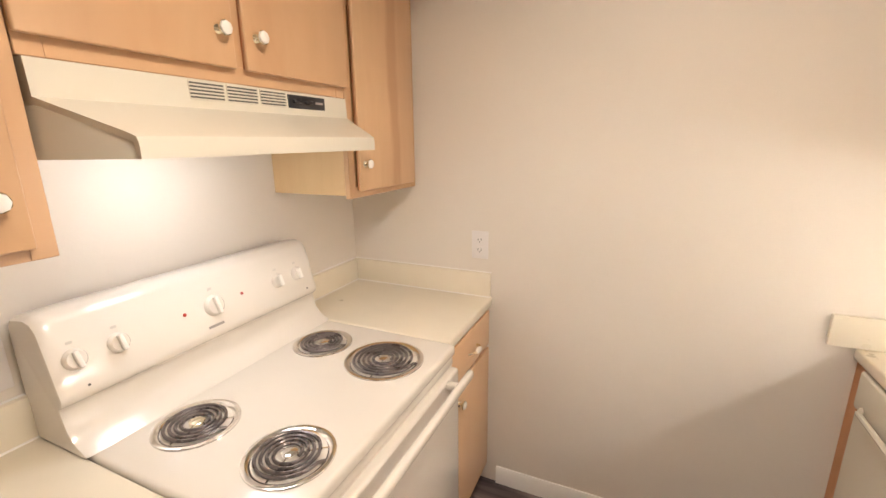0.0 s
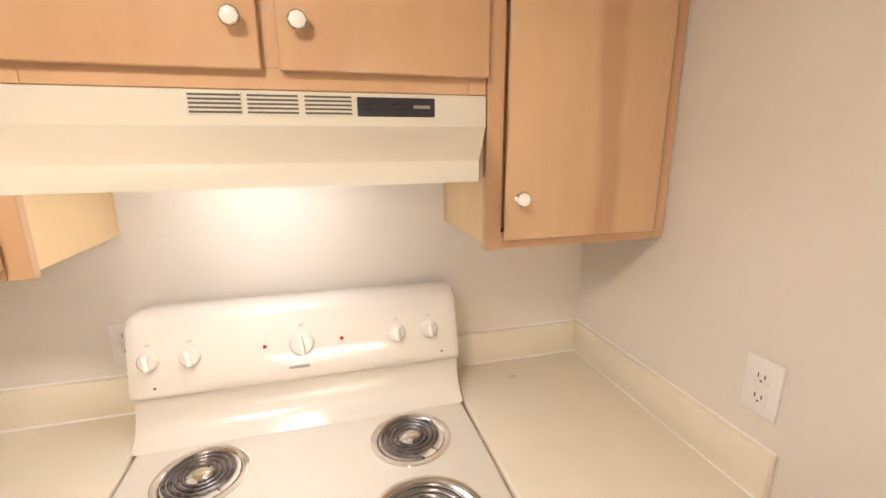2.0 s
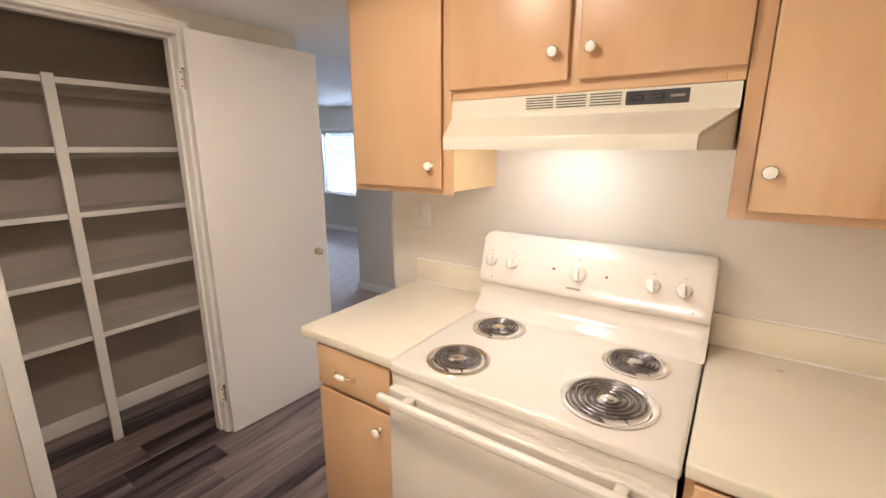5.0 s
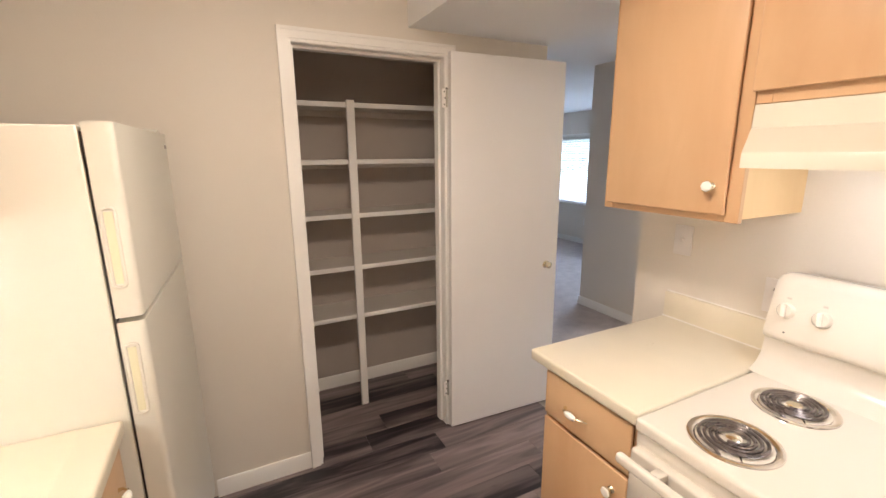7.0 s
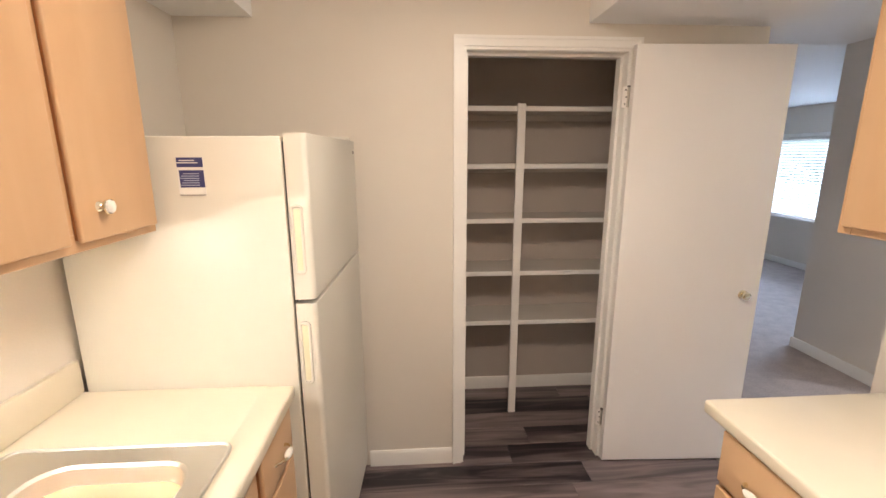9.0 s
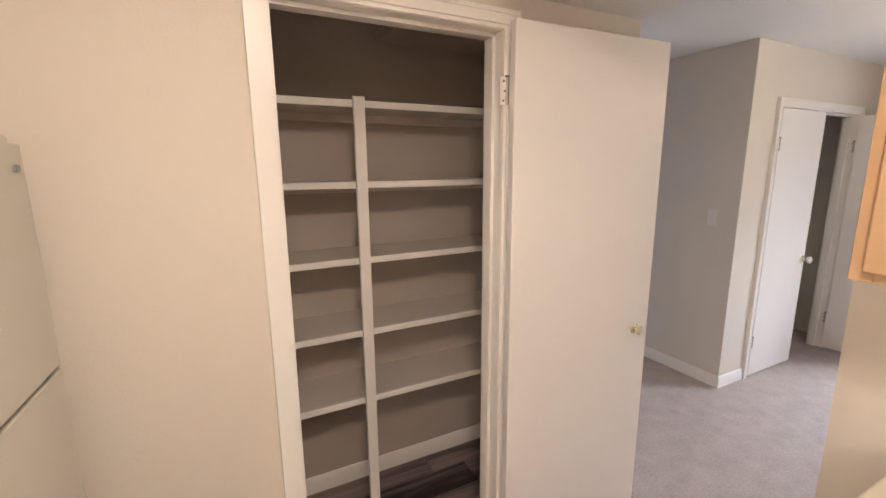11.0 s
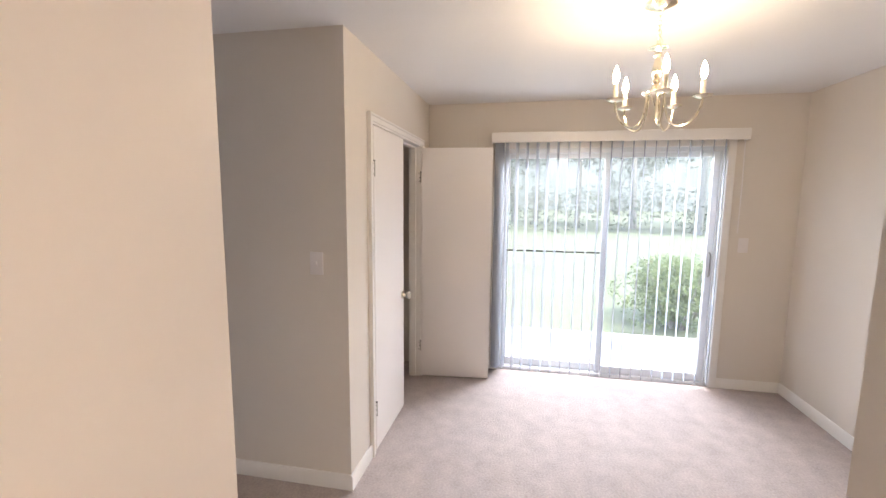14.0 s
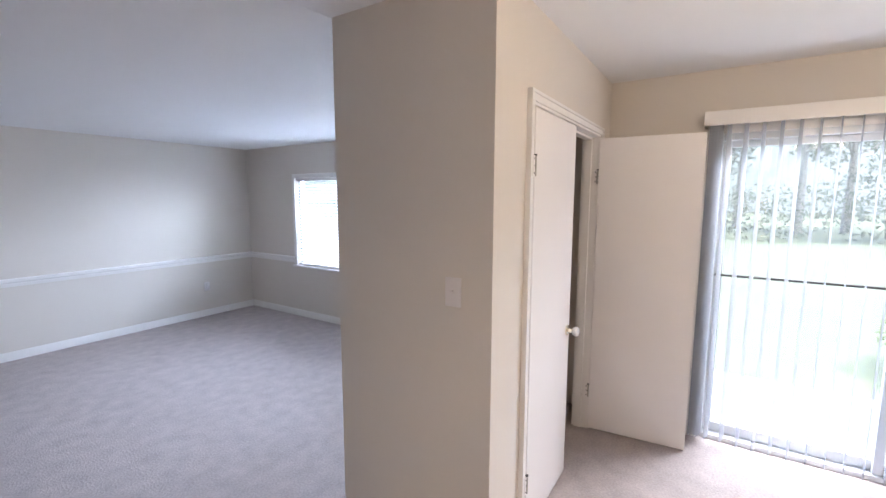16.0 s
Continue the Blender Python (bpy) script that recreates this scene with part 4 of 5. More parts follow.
def refrigerator():
    y1, y0 = -0.268, -0.955
    f = thing("refrigerator", (1.0, -0.6, 0), "bisque top-freezer refrigerator beside the sink counter", "refrigerator")
    part("body", box(0.701, XK - 0.02, y0, y1, 0.03, 1.628, 0.006, 3), FRIDGEP, f)
    part("gasket", box(0.693, 0.7008, y0 + 0.012, y1 - 0.012, 0.12, 1.615), GAP, f, "dark door gasket")
    part("base_grille", box(0.688, 0.700, y0 + 0.01, y1 - 0.01, 0.012, 0.10), GAP, f, "dark base grille")
    for name, z0, z1, ha, hb in (("freezer_door", 1.176, 1.636, 1.262, 1.435), ("fridge_door", 0.115, 1.163, 0.925, 1.098)):
        r = 0.016
        curve = [(0.634 + r - r * math.sin(radians(15 * k)), y1 + 0.004 - r + r * math.cos(radians(15 * k))) for k in range(7)]
        d = part(name, prism(bmesh.new(), [(0.6925, y1 + 0.004)] + curve + [(0.602, y0 + 0.006), (0.605, y0 - 0.002), (0.612, y0 - 0.004), (0.6925, y0 - 0.004)], "z", z0, z1), FRIDGEP, f)
        g = bmesh.new()
        bx(g, 0.661, 0.681, y1 + 0.0040, y1 + 0.0050, ha, hb, 0.0)
        part("grip_recess", g, FRIDGEH, d, "yellowed recessed grip")
        rim = [(0.671 + 0.013 * math.cos(radians(a)), (ha if a > 180 else hb) + 0.009 * math.sin(radians(a))) for a in range(0, 360, 20)]
        part("grip_rim", sweep(bmesh.new(), [(x, y1 + 0.0045, z) for x, z in rim], 0.0042, 8, True), FRIDGEP, d)
    for x, y, z in ((0.645, y0 + 0.035, 1.632),):
        part("hinge_cap", box(0.618, 0.69, y0 + 0.005, y0 + 0.06, 1.6345, 1.652, 0.004, 2), FRIDGEP, f)
    part("door_badge", box(0.6005, 0.6045, y0 + 0.025, y0 + 0.050, 1.585, 1.597), GREYINK, f, "small dark maker's badge")
    # printed stickers on the side
    s = part("sticker", box(0.904, 0.973, y1 + 0.0002, y1 + 0.0010, 1.4720, 1.5740), PAPER, f, "white safety sticker with navy bands")
    ya, yb = y1 + 0.0011, y1 + 0.0016
    part("band", box(0.905, 0.972, ya, yb, 1.5480, 1.5730), NAVY, s)
    part("band", box(0.905, 0.968, ya, yb, 1.4950, 1.5400), NAVY, s)
    part("line", box(0.905, 0.972, ya, yb, 1.4735, 1.4760), GREYINK, s)
    for z, a, b in ((1.5640, 0.925, 0.965), (1.5580, 0.918, 0.972)):
        part("line", box(a, b, yb, yb + 0.0004, z, z + 0.0025), PAPER, s)
    for k in range(6):
        part("line", box(0.918, 0.970 - 0.006 * (k % 3), yb, yb + 0.0004, 1.5000 + 0.006 * k, 1.5020 + 0.006 * k), PALEINK, s)


refrigerator()


# ---- plates on the walls ----
def wall_plate(name, axis, x, y, z, out, label, kind):
    """An outlet or switch plate on a wall; axis is the wall's normal."""
    p = thing(name, (x, y, z), label, "outlet" if kind == "outlet" else "switch")
    def b(u0, u1, z0, z1, d0, d1, bev=0.0):
        if axis == "x":
            return box(*sorted((x + d0 * out, x + d1 * out)), y + u0, y + u1, z + z0, z + z1, bev, 2)
        return box(x + u0, x + u1, *sorted((y + d0 * out, y + d1 * out)), z + z0, z + z1, bev, 2)
    part("plate", b(-0.036, 0.036, -0.058, 0.058, 0, 0.006, 0.003), PLASTIC, p)
    if kind == "outlet":
        for zz in (-0.021, 0.021):
            s = part("socket", b(-0.016, 0.016, zz - 0.014, zz + 0.014, 0.0062, 0.0080, 0.001), PLASTIC, p)
            for u in (-0.0065, 0.0065):
                part("slot", b(u - 0.0012, u + 0.0012, zz - 0.002, zz + 0.007, 0.0080, 0.0084), GAP, s)
            part("slot", b(-0.002, 0.002, zz - 0.010, zz - 0.006, 0.0080, 0.0084), GAP, s)
    else:
        s = part("toggle_frame", b(-0.005, 0.005, -0.012, 0.012, 0.0062, 0.0078), PLASTIC, p)
        part("toggle", b(-0.0035, 0.0035, -0.001, 0.009, 0.0078, 0.017, 0.001), PLASTIC, s)
    for zz in (-0.03, 0.03) if kind == "switch" else (0.0,):
        part("screw", b(-0.0025, 0.0025, zz - 0.0025, zz + 0.0025, 0.0062, 0.0070), PLASTIC, p)
    return p


wall_plate("wall_switch", "x", XS, -0.068, 1.228, 1, "white switch plate above the counter end", "switch")
wall_plate("wall_outlet", "x", XS, 0.268, 1.100, 1, "white outlet beside the range panel", "outlet")
wall_plate("wall_outlet", "y", -0.515, YE, 1.130, -1, "white outlet above the corner backsplash", "outlet")
wall_plate("wall_switch", "x", XC, -1.618, 1.224, 1, "white double switch plate on the closet end", "switch")
wall_plate("wall_switch", "x", XD, 1.122, 1.200, 1, "white switch plate beside the patio door", "switch")
wall_plate("wall_outlet", "x", XL, -4.50, 0.38, 1, "white outlet below the window", "outlet")
wall_plate("wall_outlet", "y", -4.43, YL, 0.40, 1, "white outlet below the chair rail", "outlet")


# ---- light fixtures of the kitchen ----
def kitchen_lights():
    c = thing("ceiling_light", (0.15, 0.30, ZC), "round flush ceiling light with a metal rim, on", "ceiling light")
    m = pose(0.15, 0.30, ZC - 0.001, 180, 0, 0)
    part("base", lathe(bmesh.new(), [(0, 0), (0.15, 0), (0.155, 0.012), (0.150, 0.022), (0.0, 0.022)], m, 40), CHROME, c)
    part("bulb_glass", lathe(bmesh.new(), [(0.03, 0.022), (0.035, 0.030), (0.036, 0.034), (0.0, 0.036)], m, 24), OPAL, c, "lit opal glass")
    s = thing("strip_light", (1.2, 0.62, 1.36), "slim strip light under the sink cabinets, on", "strip light")
    part("housing", box(1.15, 1.26, 0.28, 1.17, 1.362, 1.3925, 0.004, 2), PLASTIC, s)
    part("tube", sweep(bmesh.new(), [(1.205, 0.30, 1.344), (1.205, 1.15, 1.344)], 0.0155, 12), TUBE, s, "lit fluorescent tube")


kitchen_lights()


# ---- dining room ----
def smooth(line, n=4):
    """Points of a soft curve through the given ones."""
    out = []
    for i in range(len(line) - 1):
        p0, p1, p2, p3 = (Vector(line[max(0, min(len(line) - 1, k))]) for k in (i - 1, i, i + 1, i + 2))
        for k in range(n):
            t = k / n
            out.append(tuple(0.5 * (2 * p1 + (p2 - p0) * t + (2 * p0 - 5 * p1 + 4 * p2 - p3) * t * t + (3 * p1 - p0 - 3 * p2 + p3) * t ** 3)))
    return out + [line[-1]]


def chandelier():
    cx, cy = CHX, CHY
    c = thing("chandelier", (cx, cy, ZC), "polished brass five-arm chandelier with lit candle bulbs", "chandelier")
    at = Matrix.Translation((cx, cy, 0))
    part("canopy", lathe(bmesh.new(), [(0, ZC - 0.001), (0.062, ZC - 0.001), (0.060, ZC - 0.010), (0.035, ZC - 0.022), (0.012, ZC - 0.030), (0, ZC - 0.031)], at, 28), BRASS, c)
    for i in range(7):
        z = ZC - 0.040 - 0.0195 * i
        ring = [(0.0075 * math.cos(a) if i % 2 else 0.0, 0.0 if i % 2 else 0.0075 * math.cos(a), 0.0145 * math.sin(a)) for a in [2 * math.pi * k / 12 for k in range(12)]]
        part("chain_link", sweep(bmesh.new(), [(cx + p[0], cy + p[1], z + p[2]) for p in ring], 0.0017, 6, True), BRASS, c)
    part("cord", sweep(bmesh.new(), [(cx + 0.012 * math.sin(t * 9), cy + 0.010 * math.cos(t * 7), ZC - 0.03 - t * 0.14) for t in [k / 14 for k in range(15)]], 0.0022, 6), CANDLE, c, "ivory cord round the chain")
    part("column", lathe(bmesh.new(), [(0.0000, 2.2072), (0.0054, 2.2072), (0.0072, 2.1974), (0.0360, 2.1908), (0.0378, 2.1858), (0.0126, 2.1809), (0.0081, 2.1726), (0.0153, 2.1660), (0.0162, 2.1578), (0.0090, 2.1496), (0.0126, 2.1356), (0.0189, 2.1068), (0.0198, 2.0862), (0.0126, 2.0698), (0.0090, 2.0623), (0.0162, 2.0558), (0.0144, 2.0475), (0.0108, 2.0409), (0.0270, 2.0179), (0.0504, 2.0080), (0.0513, 2.0031), (0.0270, 1.9965), (0.0162, 1.9850), (0.0108, 1.9710), (0.0054, 1.9586), (0.0000, 1.9545)], at, 32), BRASS, c)
    part("hook_ring", sweep(bmesh.new(), [(cx - 0.035 + 0.012 * math.cos(a), cy + 0.01, 2.165 + 0.016 * math.sin(a)) for a in [2 * math.pi * k / 14 for k in range(14)]], 0.0016, 6, True), BRASS, c)
    for k in range(5):
        a = radians(CHROT + 72 * k)
        ux, uy = math.cos(a), math.sin(a)
        line = [(0.034, 2.0060), (0.038, 1.9720), (0.044, 1.9270), (0.060, 1.8840), (0.088, 1.8650), (0.123, 1.8710), (0.153, 1.9010), (0.168, 1.9380), (0.172, 1.9690)]
        arm = part("arm", sweep(bmesh.new(), [(cx + ux * r, cy + uy * r, z) for r, z in smooth(line)], 0.0048, 8), BRASS, c)
        m = Matrix.Translation((cx + ux * 0.172, cy + uy * 0.172, 0))
        part("drip_dish", lathe(bmesh.new(), [(0.0000, 1.9650), (0.0106, 1.9659), (0.0334, 1.9736), (0.0370, 1.9788), (0.0317, 1.9779), (0.0088, 1.9719), (0.0000, 1.9719)], m, 24), BRASS, arm, "shallow brass dish")
        part("candle_sleeve", lathe(bmesh.new(), [(0.0000, 1.9723), (0.0101, 1.9723), (0.0101, 2.0415), (0.0000, 2.0424)], m, 16), CANDLE, arm, "ivory candle sleeve")
        part("candle_bulb", lathe(bmesh.new(), [(0.0045, 2.0428), (0.0075, 2.0476), (0.0123, 2.0613), (0.0127, 2.0699), (0.0090, 2.0888), (0.0037, 2.1060), (0.0000, 2.1146)], m, 16), FLAME, arm, "lit flame-shaped bulb")


CHX, CHY, CHROT = -2.82, -0.06, -4
chandelier()


def patio_door():
    y0, y1, zt = -0.815, 0.955, 1.98
    xo, xi = XD - 0.115, XD - 0.010
    d = thing("window_1", (XD, 0.07, 0), "white aluminium sliding glass patio door behind vertical blinds", "patio door")
    tagged(d, kind="structure")
    fr = bmesh.new()
    for a, b in ((y0 + 0.001, y0 + 0.035), (y1 - 0.035, y1 - 0.001)):
        bx(fr, xo, xi, a, b, 0.0, zt - 0.001, 0.002, 1)
    bx(fr, xo, xi, y0 + 0.0355, y1 - 0.0355, zt - 0.04, zt - 0.001, 0.002, 1)
    bx(fr, xo, xi, y0 + 0.0355, y1 - 0.0355, 0.0, 0.030, 0.002, 1)
    part("window_frame", fr, ALU, d)
    ym = 0.082
    for name, a, b, xa, xb in (("fixed_panel", y0 + 0.036, ym + 0.030, xo + 0.012, xo + 0.042), ("sliding_panel", ym - 0.030, y1 - 0.036, xo + 0.055, xo + 0.085)):
        s = bmesh.new()
        for u, v in ((a, a + 0.045), (b - 0.045, b)):
            bx(s, xa, xb, u, v, 0.031, zt - 0.041, 0.002, 1)
        bx(s, xa, xb, a + 0.0455, b - 0.0455, zt - 0.080, zt - 0.041, 0.002, 1)
        bx(s, xa, xb, a + 0.0455, b - 0.0455, 0.031, 0.095, 0.002, 1)
        p = part(name, s, ALU, d)
        g = part("pane", box((xa + xb) / 2 - 0.002, (xa + xb) / 2 + 0.002, a + 0.046, b - 0.046, 0.096, zt - 0.081), GLASS, p, "clear glass pane")
        g.visible_shadow = False
        if name == "sliding_panel":
            part("pull_handle", sweep(bmesh.new(), [(xb, b - 0.022, 0.93), (xb + 0.022, b - 0.022, 0.945), (xb + 0.025, b - 0.022, 1.03), (xb + 0.022, b - 0.022, 1.115), (xb, b - 0.022, 1.13)], 0.006, 8), GAP, p, "dark pull handle")
    part("security_bar", sweep(bmesh.new(), [(xo + 0.058, y0 + 0.04, 1.097), (xo + 0.058, ym - 0.03, 1.097)], 0.009, 8), GAP, d, "grey horizontal lock bar")
    t = bmesh.new()
    for a, b in ((y0 - 0.055, y0 + 0.002), (y1 - 0.002, y1 + 0.055)):
        bx(t, XD, XD + 0.016, a, b, 0, zt + 0.055, 0.003, 1)
    bx(t, XD, XD + 0.0155, y0 + 0.0025, y1 - 0.0025, zt - 0.002, zt + 0.055, 0.003, 1)
    solid("trim_patio", t, TRIM, "white casing round the patio door", "door casing", "structure")


patio_door()


def vertical_blinds():
    b = thing("vertical_blinds", (XD + 0.06, 0.155, 2.05), "white vertical blinds with open translucent vanes and a boxed valance", "blinds")
    v = bmesh.new()
    bx(v, XD + 0.088, XD + 0.096, -0.887, 1.068, 2.018, 2.102, 0.002, 1)
    for a, c in ((-0.887, -0.879), (1.060, 1.068)):
        bx(v, XD + 0.001, XD + 0.0878, a, c, 2.018, 2.102, 0.002, 1)
    bx(v, XD + 0.018, XD + 0.0878, -0.8785, 1.0595, 2.096, 2.102)
    part("valance", v, TRIM, b)
    part("head_rail", box(XD + 0.030, XD + 0.068, -0.865, 1.045, 2.055, 2.088, 0.004, 2), PLASTIC, b)
    vane = bmesh.new()
    n = 6
    cols = []
    for i in range(n + 1):
        u = -0.0445 + 0.089 * i / n
        w = 0.006 * (1 - (u / 0.0445) ** 2)
        cols.append([(w, u), (w + 0.0012, u)])
    for z0, z1 in ((-2.005, 0.0),):
        grid = [[vane.verts.new((p[0], p[1], z)) for p in col for z in (z0, z1)] for col in cols]
        for g, h in zip(grid, grid[1:]):
            vane.faces.new((g[0], h[0], h[1], g[1]))
            vane.faces.new((g[2], g[3], h[3], h[2]))
    me = mesh_of("vane", vane, SLAT)
    random.seed(4)
    ys = [-0.845 + 0.016 * i for i in range(4)] + [-0.755 + 0.0835 * i for i in range(21)]
    for i, y in enumerate(ys):
        o = part("vane", me, SLAT, b)
        turn = 74 if i < 4 else 76 + random.uniform(-4, 4)
        o.matrix_basis = pose(XD + 0.050, y, 2.045, 0, 0, turn)
    part("wand", sweep(bmesh.new(), [(XD + 0.072, 1.040, 2.04), (XD + 0.070, 1.046, 1.7), (XD + 0.070, 1.044, 1.30)], 0.0045, 6), PLASTIC, b, "white tilt wand")


vertical_blinds()


def closet_inside():
    s = thing("closet_shelf", (-3.7, -1.95, 1.62), "white closet shelf with a rod, in shadow", "shelf")
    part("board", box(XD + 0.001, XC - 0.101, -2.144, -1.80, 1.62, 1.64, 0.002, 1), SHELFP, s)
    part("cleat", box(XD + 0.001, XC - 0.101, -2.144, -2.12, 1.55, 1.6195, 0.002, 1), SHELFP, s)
    part("rod", sweep(bmesh.new(), [(XD + 0.001, -1.86, 1.56), (XC - 0.101, -1.86, 1.56)], 0.016, 12), CHROME, s, "chrome hanging rod")


closet_inside()


# ---- living-room window ----
def living_window():
    # unseen stretch towards y1 is added width, to let in more daylight
    y0, y1, z0, z1 = -5.44, -3.00, 0.70, 1.83
    w = thing("window_2", (XL, -4.71, z0), "white framed window behind lowered mini blinds", "window")
    tagged(w, kind="structure")
    fr = bmesh.new()
    xa, xb = XL - 0.11, XL - 0.05
    for a, b in ((y0 + 0.001, y0 + 0.04), (y1 - 0.04, y1 - 0.001), (-4.24, -4.20)):
        bx(fr, xa, xb, a, b, z0 + 0.001, z1 - 0.001, 0.002, 1)
    for a, b in ((z0 + 0.0015, z0 + 0.04), (z1 - 0.04, z1 - 0.0015)):
        bx(fr, xa, xb - 0.0006, y0 + 0.03, y1 - 0.03, a, b, 0.002, 1)
    part("window_frame", fr, ALU, w)
    for a, b in ((y0 + 0.04, -4.24), (-4.20, y1 - 0.04)):
        g = part("pane", box(XL - 0.082, XL - 0.078, a, b, z0 + 0.04, z1 - 0.04), GLASS, w, "clear glass pane")
        g.visible_shadow = False
    t = bmesh.new()
    for a, b in ((y0 - 0.05, y0), (y1, y1 + 0.05)):
        bx(t, XL, XL + 0.016, a, b, z0 - 0.005, z1 + 0.05, 0.003, 1)
    bx(t, XL, XL + 0.0155, y0 + 0.0005, y1 - 0.0005, z1, z1 + 0.05, 0.003, 1)
    part("window_casing", t, TRIM, w)
    part("window_sill", box(XL - 0.05, XL + 0.045, y0 - 0.06, y1 + 0.06, z0 - 0.026, z0 - 0.0055, 0.004, 2), TRIM, w)
    b = thing("mini_blinds", (XL, -4.71, z1), "white horizontal mini blinds, lowered, slats half open", "blinds")
    part("head_rail", box(XL - 0.040, XL - 0.004, y0 + 0.006, y1 - 0.006, z1 - 0.040, z1 - 0.002, 0.003, 1), PLASTIC, b)
    s = bmesh.new()
    bx(s, -0.024, 0.024, y0 + 0.008, y1 - 0.008, -0.0012, 0.0012)
    me = mesh_of("slat", s, MINI)
    k = 0
    z = z1 - 0.062
    while z > z0 + 0.03:
        o = part("slat", me, MINI, b)
        o.matrix_basis = pose(XL - 0.022, 0, z, 0, 12, 0)
        z -= 0.040
    part("bottom_rail", box(XL - 0.040, XL - 0.006, y0 + 0.008, y1 - 0.008, z0 + 0.006, z0 + 0.022, 0.003, 1), PLASTIC, b)
    for y in (y0 + 0.2, -4.22, y1 - 0.2):
        part("ladder_cord", sweep(bmesh.new(), [(XL + 0.0035, y, z1 - 0.04), (XL + 0.0035, y, z0 + 0.02)], 0.0012, 5), PLASTIC, b)


living_window()


# ---- outdoors ----
wall("ground", [(-400, XL - 0.13, -300, 300, -0.35, -0.14)], LAWN, "sunlit mown lawn reaching to the trees", "lawn")
wall("patio", [(-6.15, XD - 0.121, -1.6, 2.6, -0.138, -0.06)], CONCRETE, "pale concrete patio slab outside the glass door", "patio", "structure")


def leaf_clump(bm, centre, radius, count, size, seed):
    rnd = random.Random(seed)
    for _ in range(count):
        d = Vector((rnd.gauss(0, 1), rnd.gauss(0, 1), rnd.gauss(0, 1))).normalized() * rnd.uniform(0.55, 1.0) ** 0.5
        p = Vector(centre) + Vector((d.x * radius[0], d.y * radius[1], d.z * radius[2]))
        m = Matrix.Translation(p) @ Euler((rnd.uniform(-1.2, 1.2), rnd.uniform(-1.2, 1.2), rnd.uniform(0, 6.3))).to_matrix().to_4x4()
        s = size * rnd.uniform(0.6, 1.3)
        v = [bm.verts.new(m @ Vector(q)) for q in ((-s, 0, 0), (0, -0.45 * s, 0.12 * s), (s, 0, 0), (0, 0.45 * s, 0.12 * s))]
        bm.faces.new(v)


def bush():
    b = thing("bush", (-6.85, 1.43, -0.14), "clipped green round bush beside the patio", "bush")
    stems = bmesh.new()
    rnd = random.Random(3)
    for _ in range(9):
        a = rnd.uniform(0, 6.28)
        sweep(stems, [(-6.85 + 0.1 * math.cos(a), 1.43 + 0.1 * math.sin(a), -0.16), (-6.85 + 0.35 * math.cos(a), 1.43 + 0.35 * math.sin(a), 0.3), (-6.85 + 0.6 * math.cos(a), 1.43 + 0.6 * math.sin(a), 0.75)], [0.02, 0.013, 0.006], 6)
    part("stems", stems, BARK, b)
    f = bmesh.new()
    for i in range(40):
        a, r = rnd.uniform(0, 6.28), rnd.uniform(0.0, 0.58)
        leaf_clump(f, (-6.85 + r * math.cos(a), 1.43 + r * 1.1 * math.sin(a), rnd.uniform(0.12, 0.60)), (0.30, 0.30, 0.25), 300, 0.028, 100 + i)
    part("foliage", f, LEAF, b)


bush()


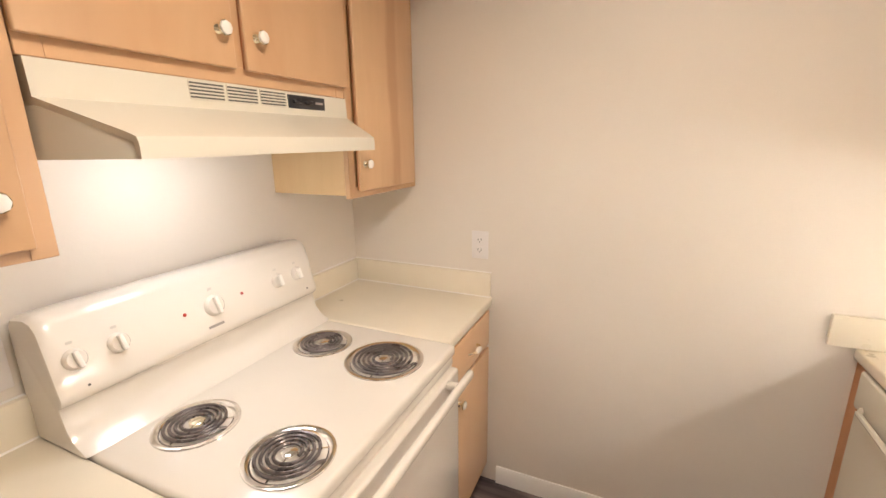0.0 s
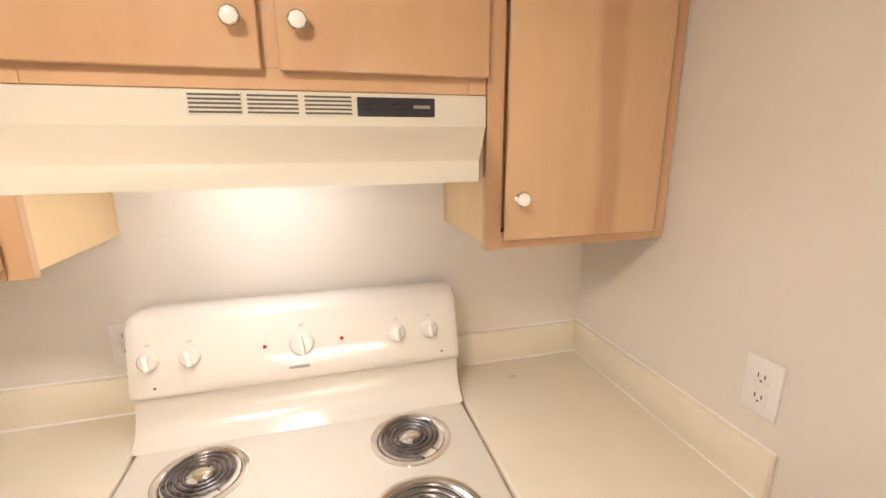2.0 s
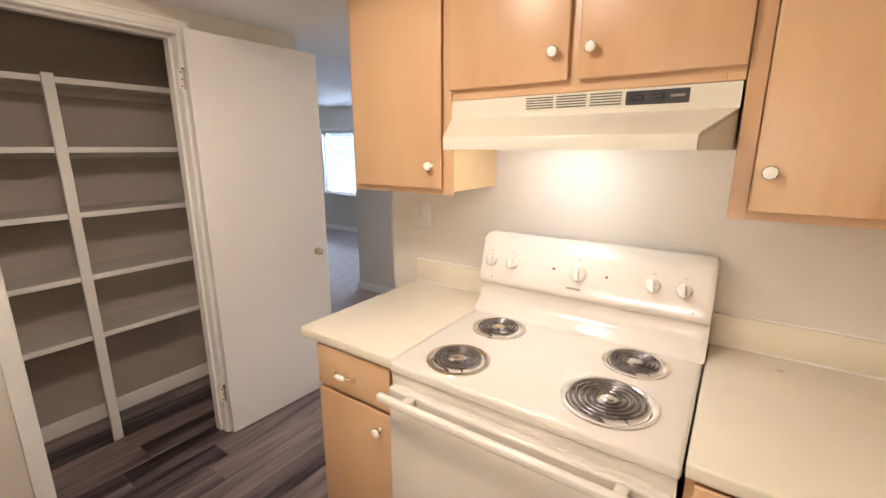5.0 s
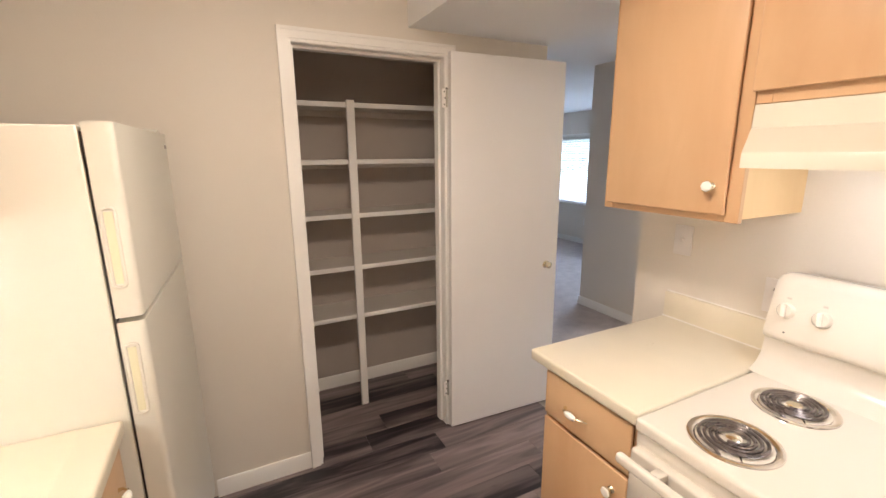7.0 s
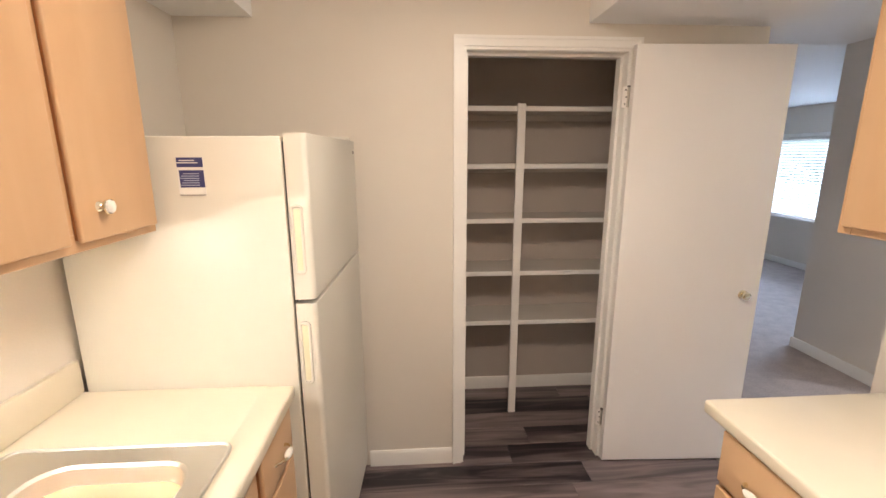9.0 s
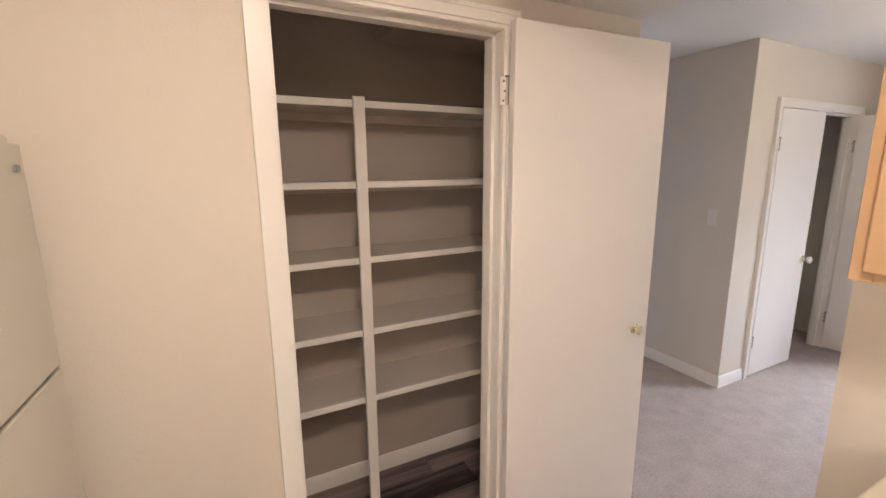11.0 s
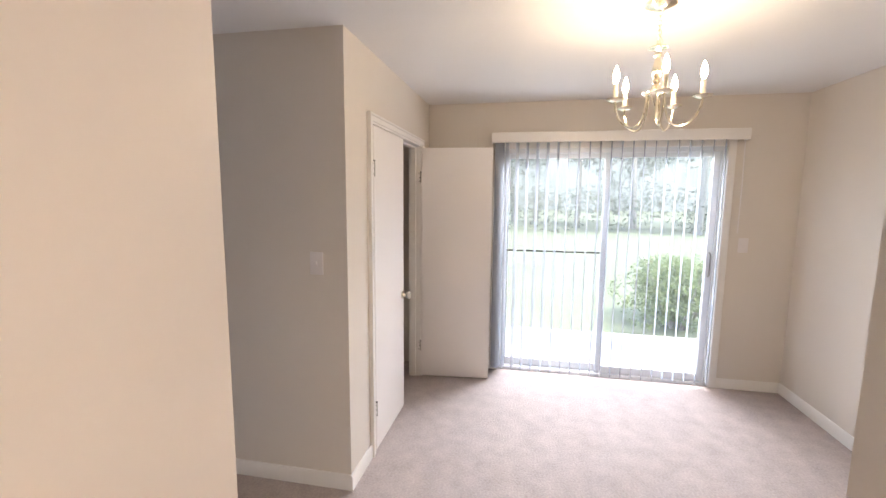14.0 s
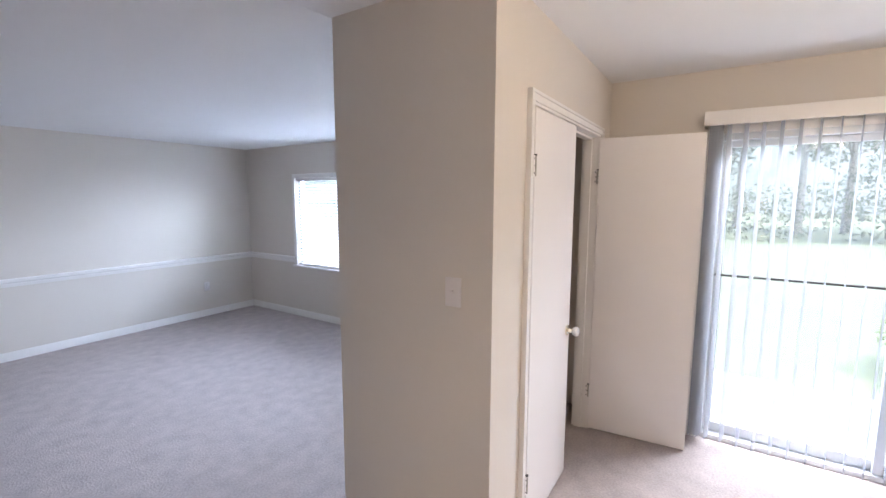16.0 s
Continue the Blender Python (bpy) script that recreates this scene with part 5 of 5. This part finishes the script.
def tree(name, x, y, height, spread, seed):
    rnd = random.Random(seed)
    t = thing(name, (x, y, -0.14), "tall leafy tree at the edge of the lawn", "tree", "trees beyond the lawn")
    trunk = bmesh.new()
    lean = rnd.uniform(-0.3, 0.3)
    line = [(x + lean * k * 0.3, y + lean * k * 0.5, -0.2 + height * 0.8 * k / 4) for k in range(5)]
    sweep(trunk, line, [0.20, 0.16, 0.13, 0.09, 0.04], 8)
    tips = []
    for k in range(7):
        a, h = rnd.uniform(0, 6.28), rnd.uniform(0.40, 0.80) * height
        base = Vector((x, y, h))
        tip = base + Vector((math.cos(a) * spread * 0.7, math.sin(a) * spread * 0.7, rnd.uniform(0.4, 1.4)))
        sweep(trunk, [base, (base + tip) / 2 + Vector((0, 0, -0.1)), tip], [0.07, 0.045, 0.015], 6)
        tips.append(tip)
    part("trunk", trunk, BARK, t)
    crown = bmesh.new()
    for i in range(20):
        c = rnd.choice(tips) + Vector((rnd.uniform(-1, 1), rnd.uniform(-1, 1), rnd.uniform(-1.2, 0.9))) * spread * 0.45
        leaf_clump(crown, c, (spread * 0.34, spread * 0.34, spread * 0.26), 130, 0.115, seed * 50 + i)
    part("crown", crown, FARLEAF, t)


random.seed(9)
for i in range(26):
    yy = -22 + 1.75 * i + random.uniform(-0.8, 0.8)
    tree("tree", -27 + random.uniform(-4, 4), yy, random.uniform(6.5, 10), random.uniform(2.4, 3.4), 20 + i)
under = bmesh.new()
rnd = random.Random(77)
for i in range(150):
    leaf_clump(under, (-24 + rnd.uniform(-3, 2), rnd.uniform(-26, 24), rnd.uniform(0.1, 1.6)), (1.1, 1.3, 0.9), 95, 0.10, 900 + i)
solid("undergrowth", under, FARLEAF, "dense green undergrowth below the trees", "undergrowth", "stuff")
wall("backdrop", [(-62, -60, -120, 120, -0.3, 16)], WOODS, "distant wall of green woodland, haze put into its pale colour", "woodland")


# ---- plank floor ----
floor = wall("floor_planks", [(-1.25, XK, -1.765, YE, -0.011, -0.004)], JOINT, "dark grey-brown wood-look vinyl plank floor", "floor")
random.seed(12)
cut, row, y = {}, 0, -1.765
while y < YE - 0.01:
    y2 = min(y + 0.152, YE)
    x = -1.25 - random.uniform(0.1, 1.1)
    while x < XK:
        x2 = x + 1.22
        a, b = max(x, -1.25), min(x2, XK)
        if b - a > 0.02:
            key = (round(b - a, 3), round(y2 - y, 3))
            if key not in cut:
                cut[key] = mesh_of("plank", box(0.0008, key[0] - 0.0008, 0.0008, key[1] - 0.0008, -0.0038, 0.0, 0.0008, 1), PLANK)
            o = part("plank", cut[key], PLANK, floor)
            o.location = (a, y, 0)
        x = x2
    y = y2
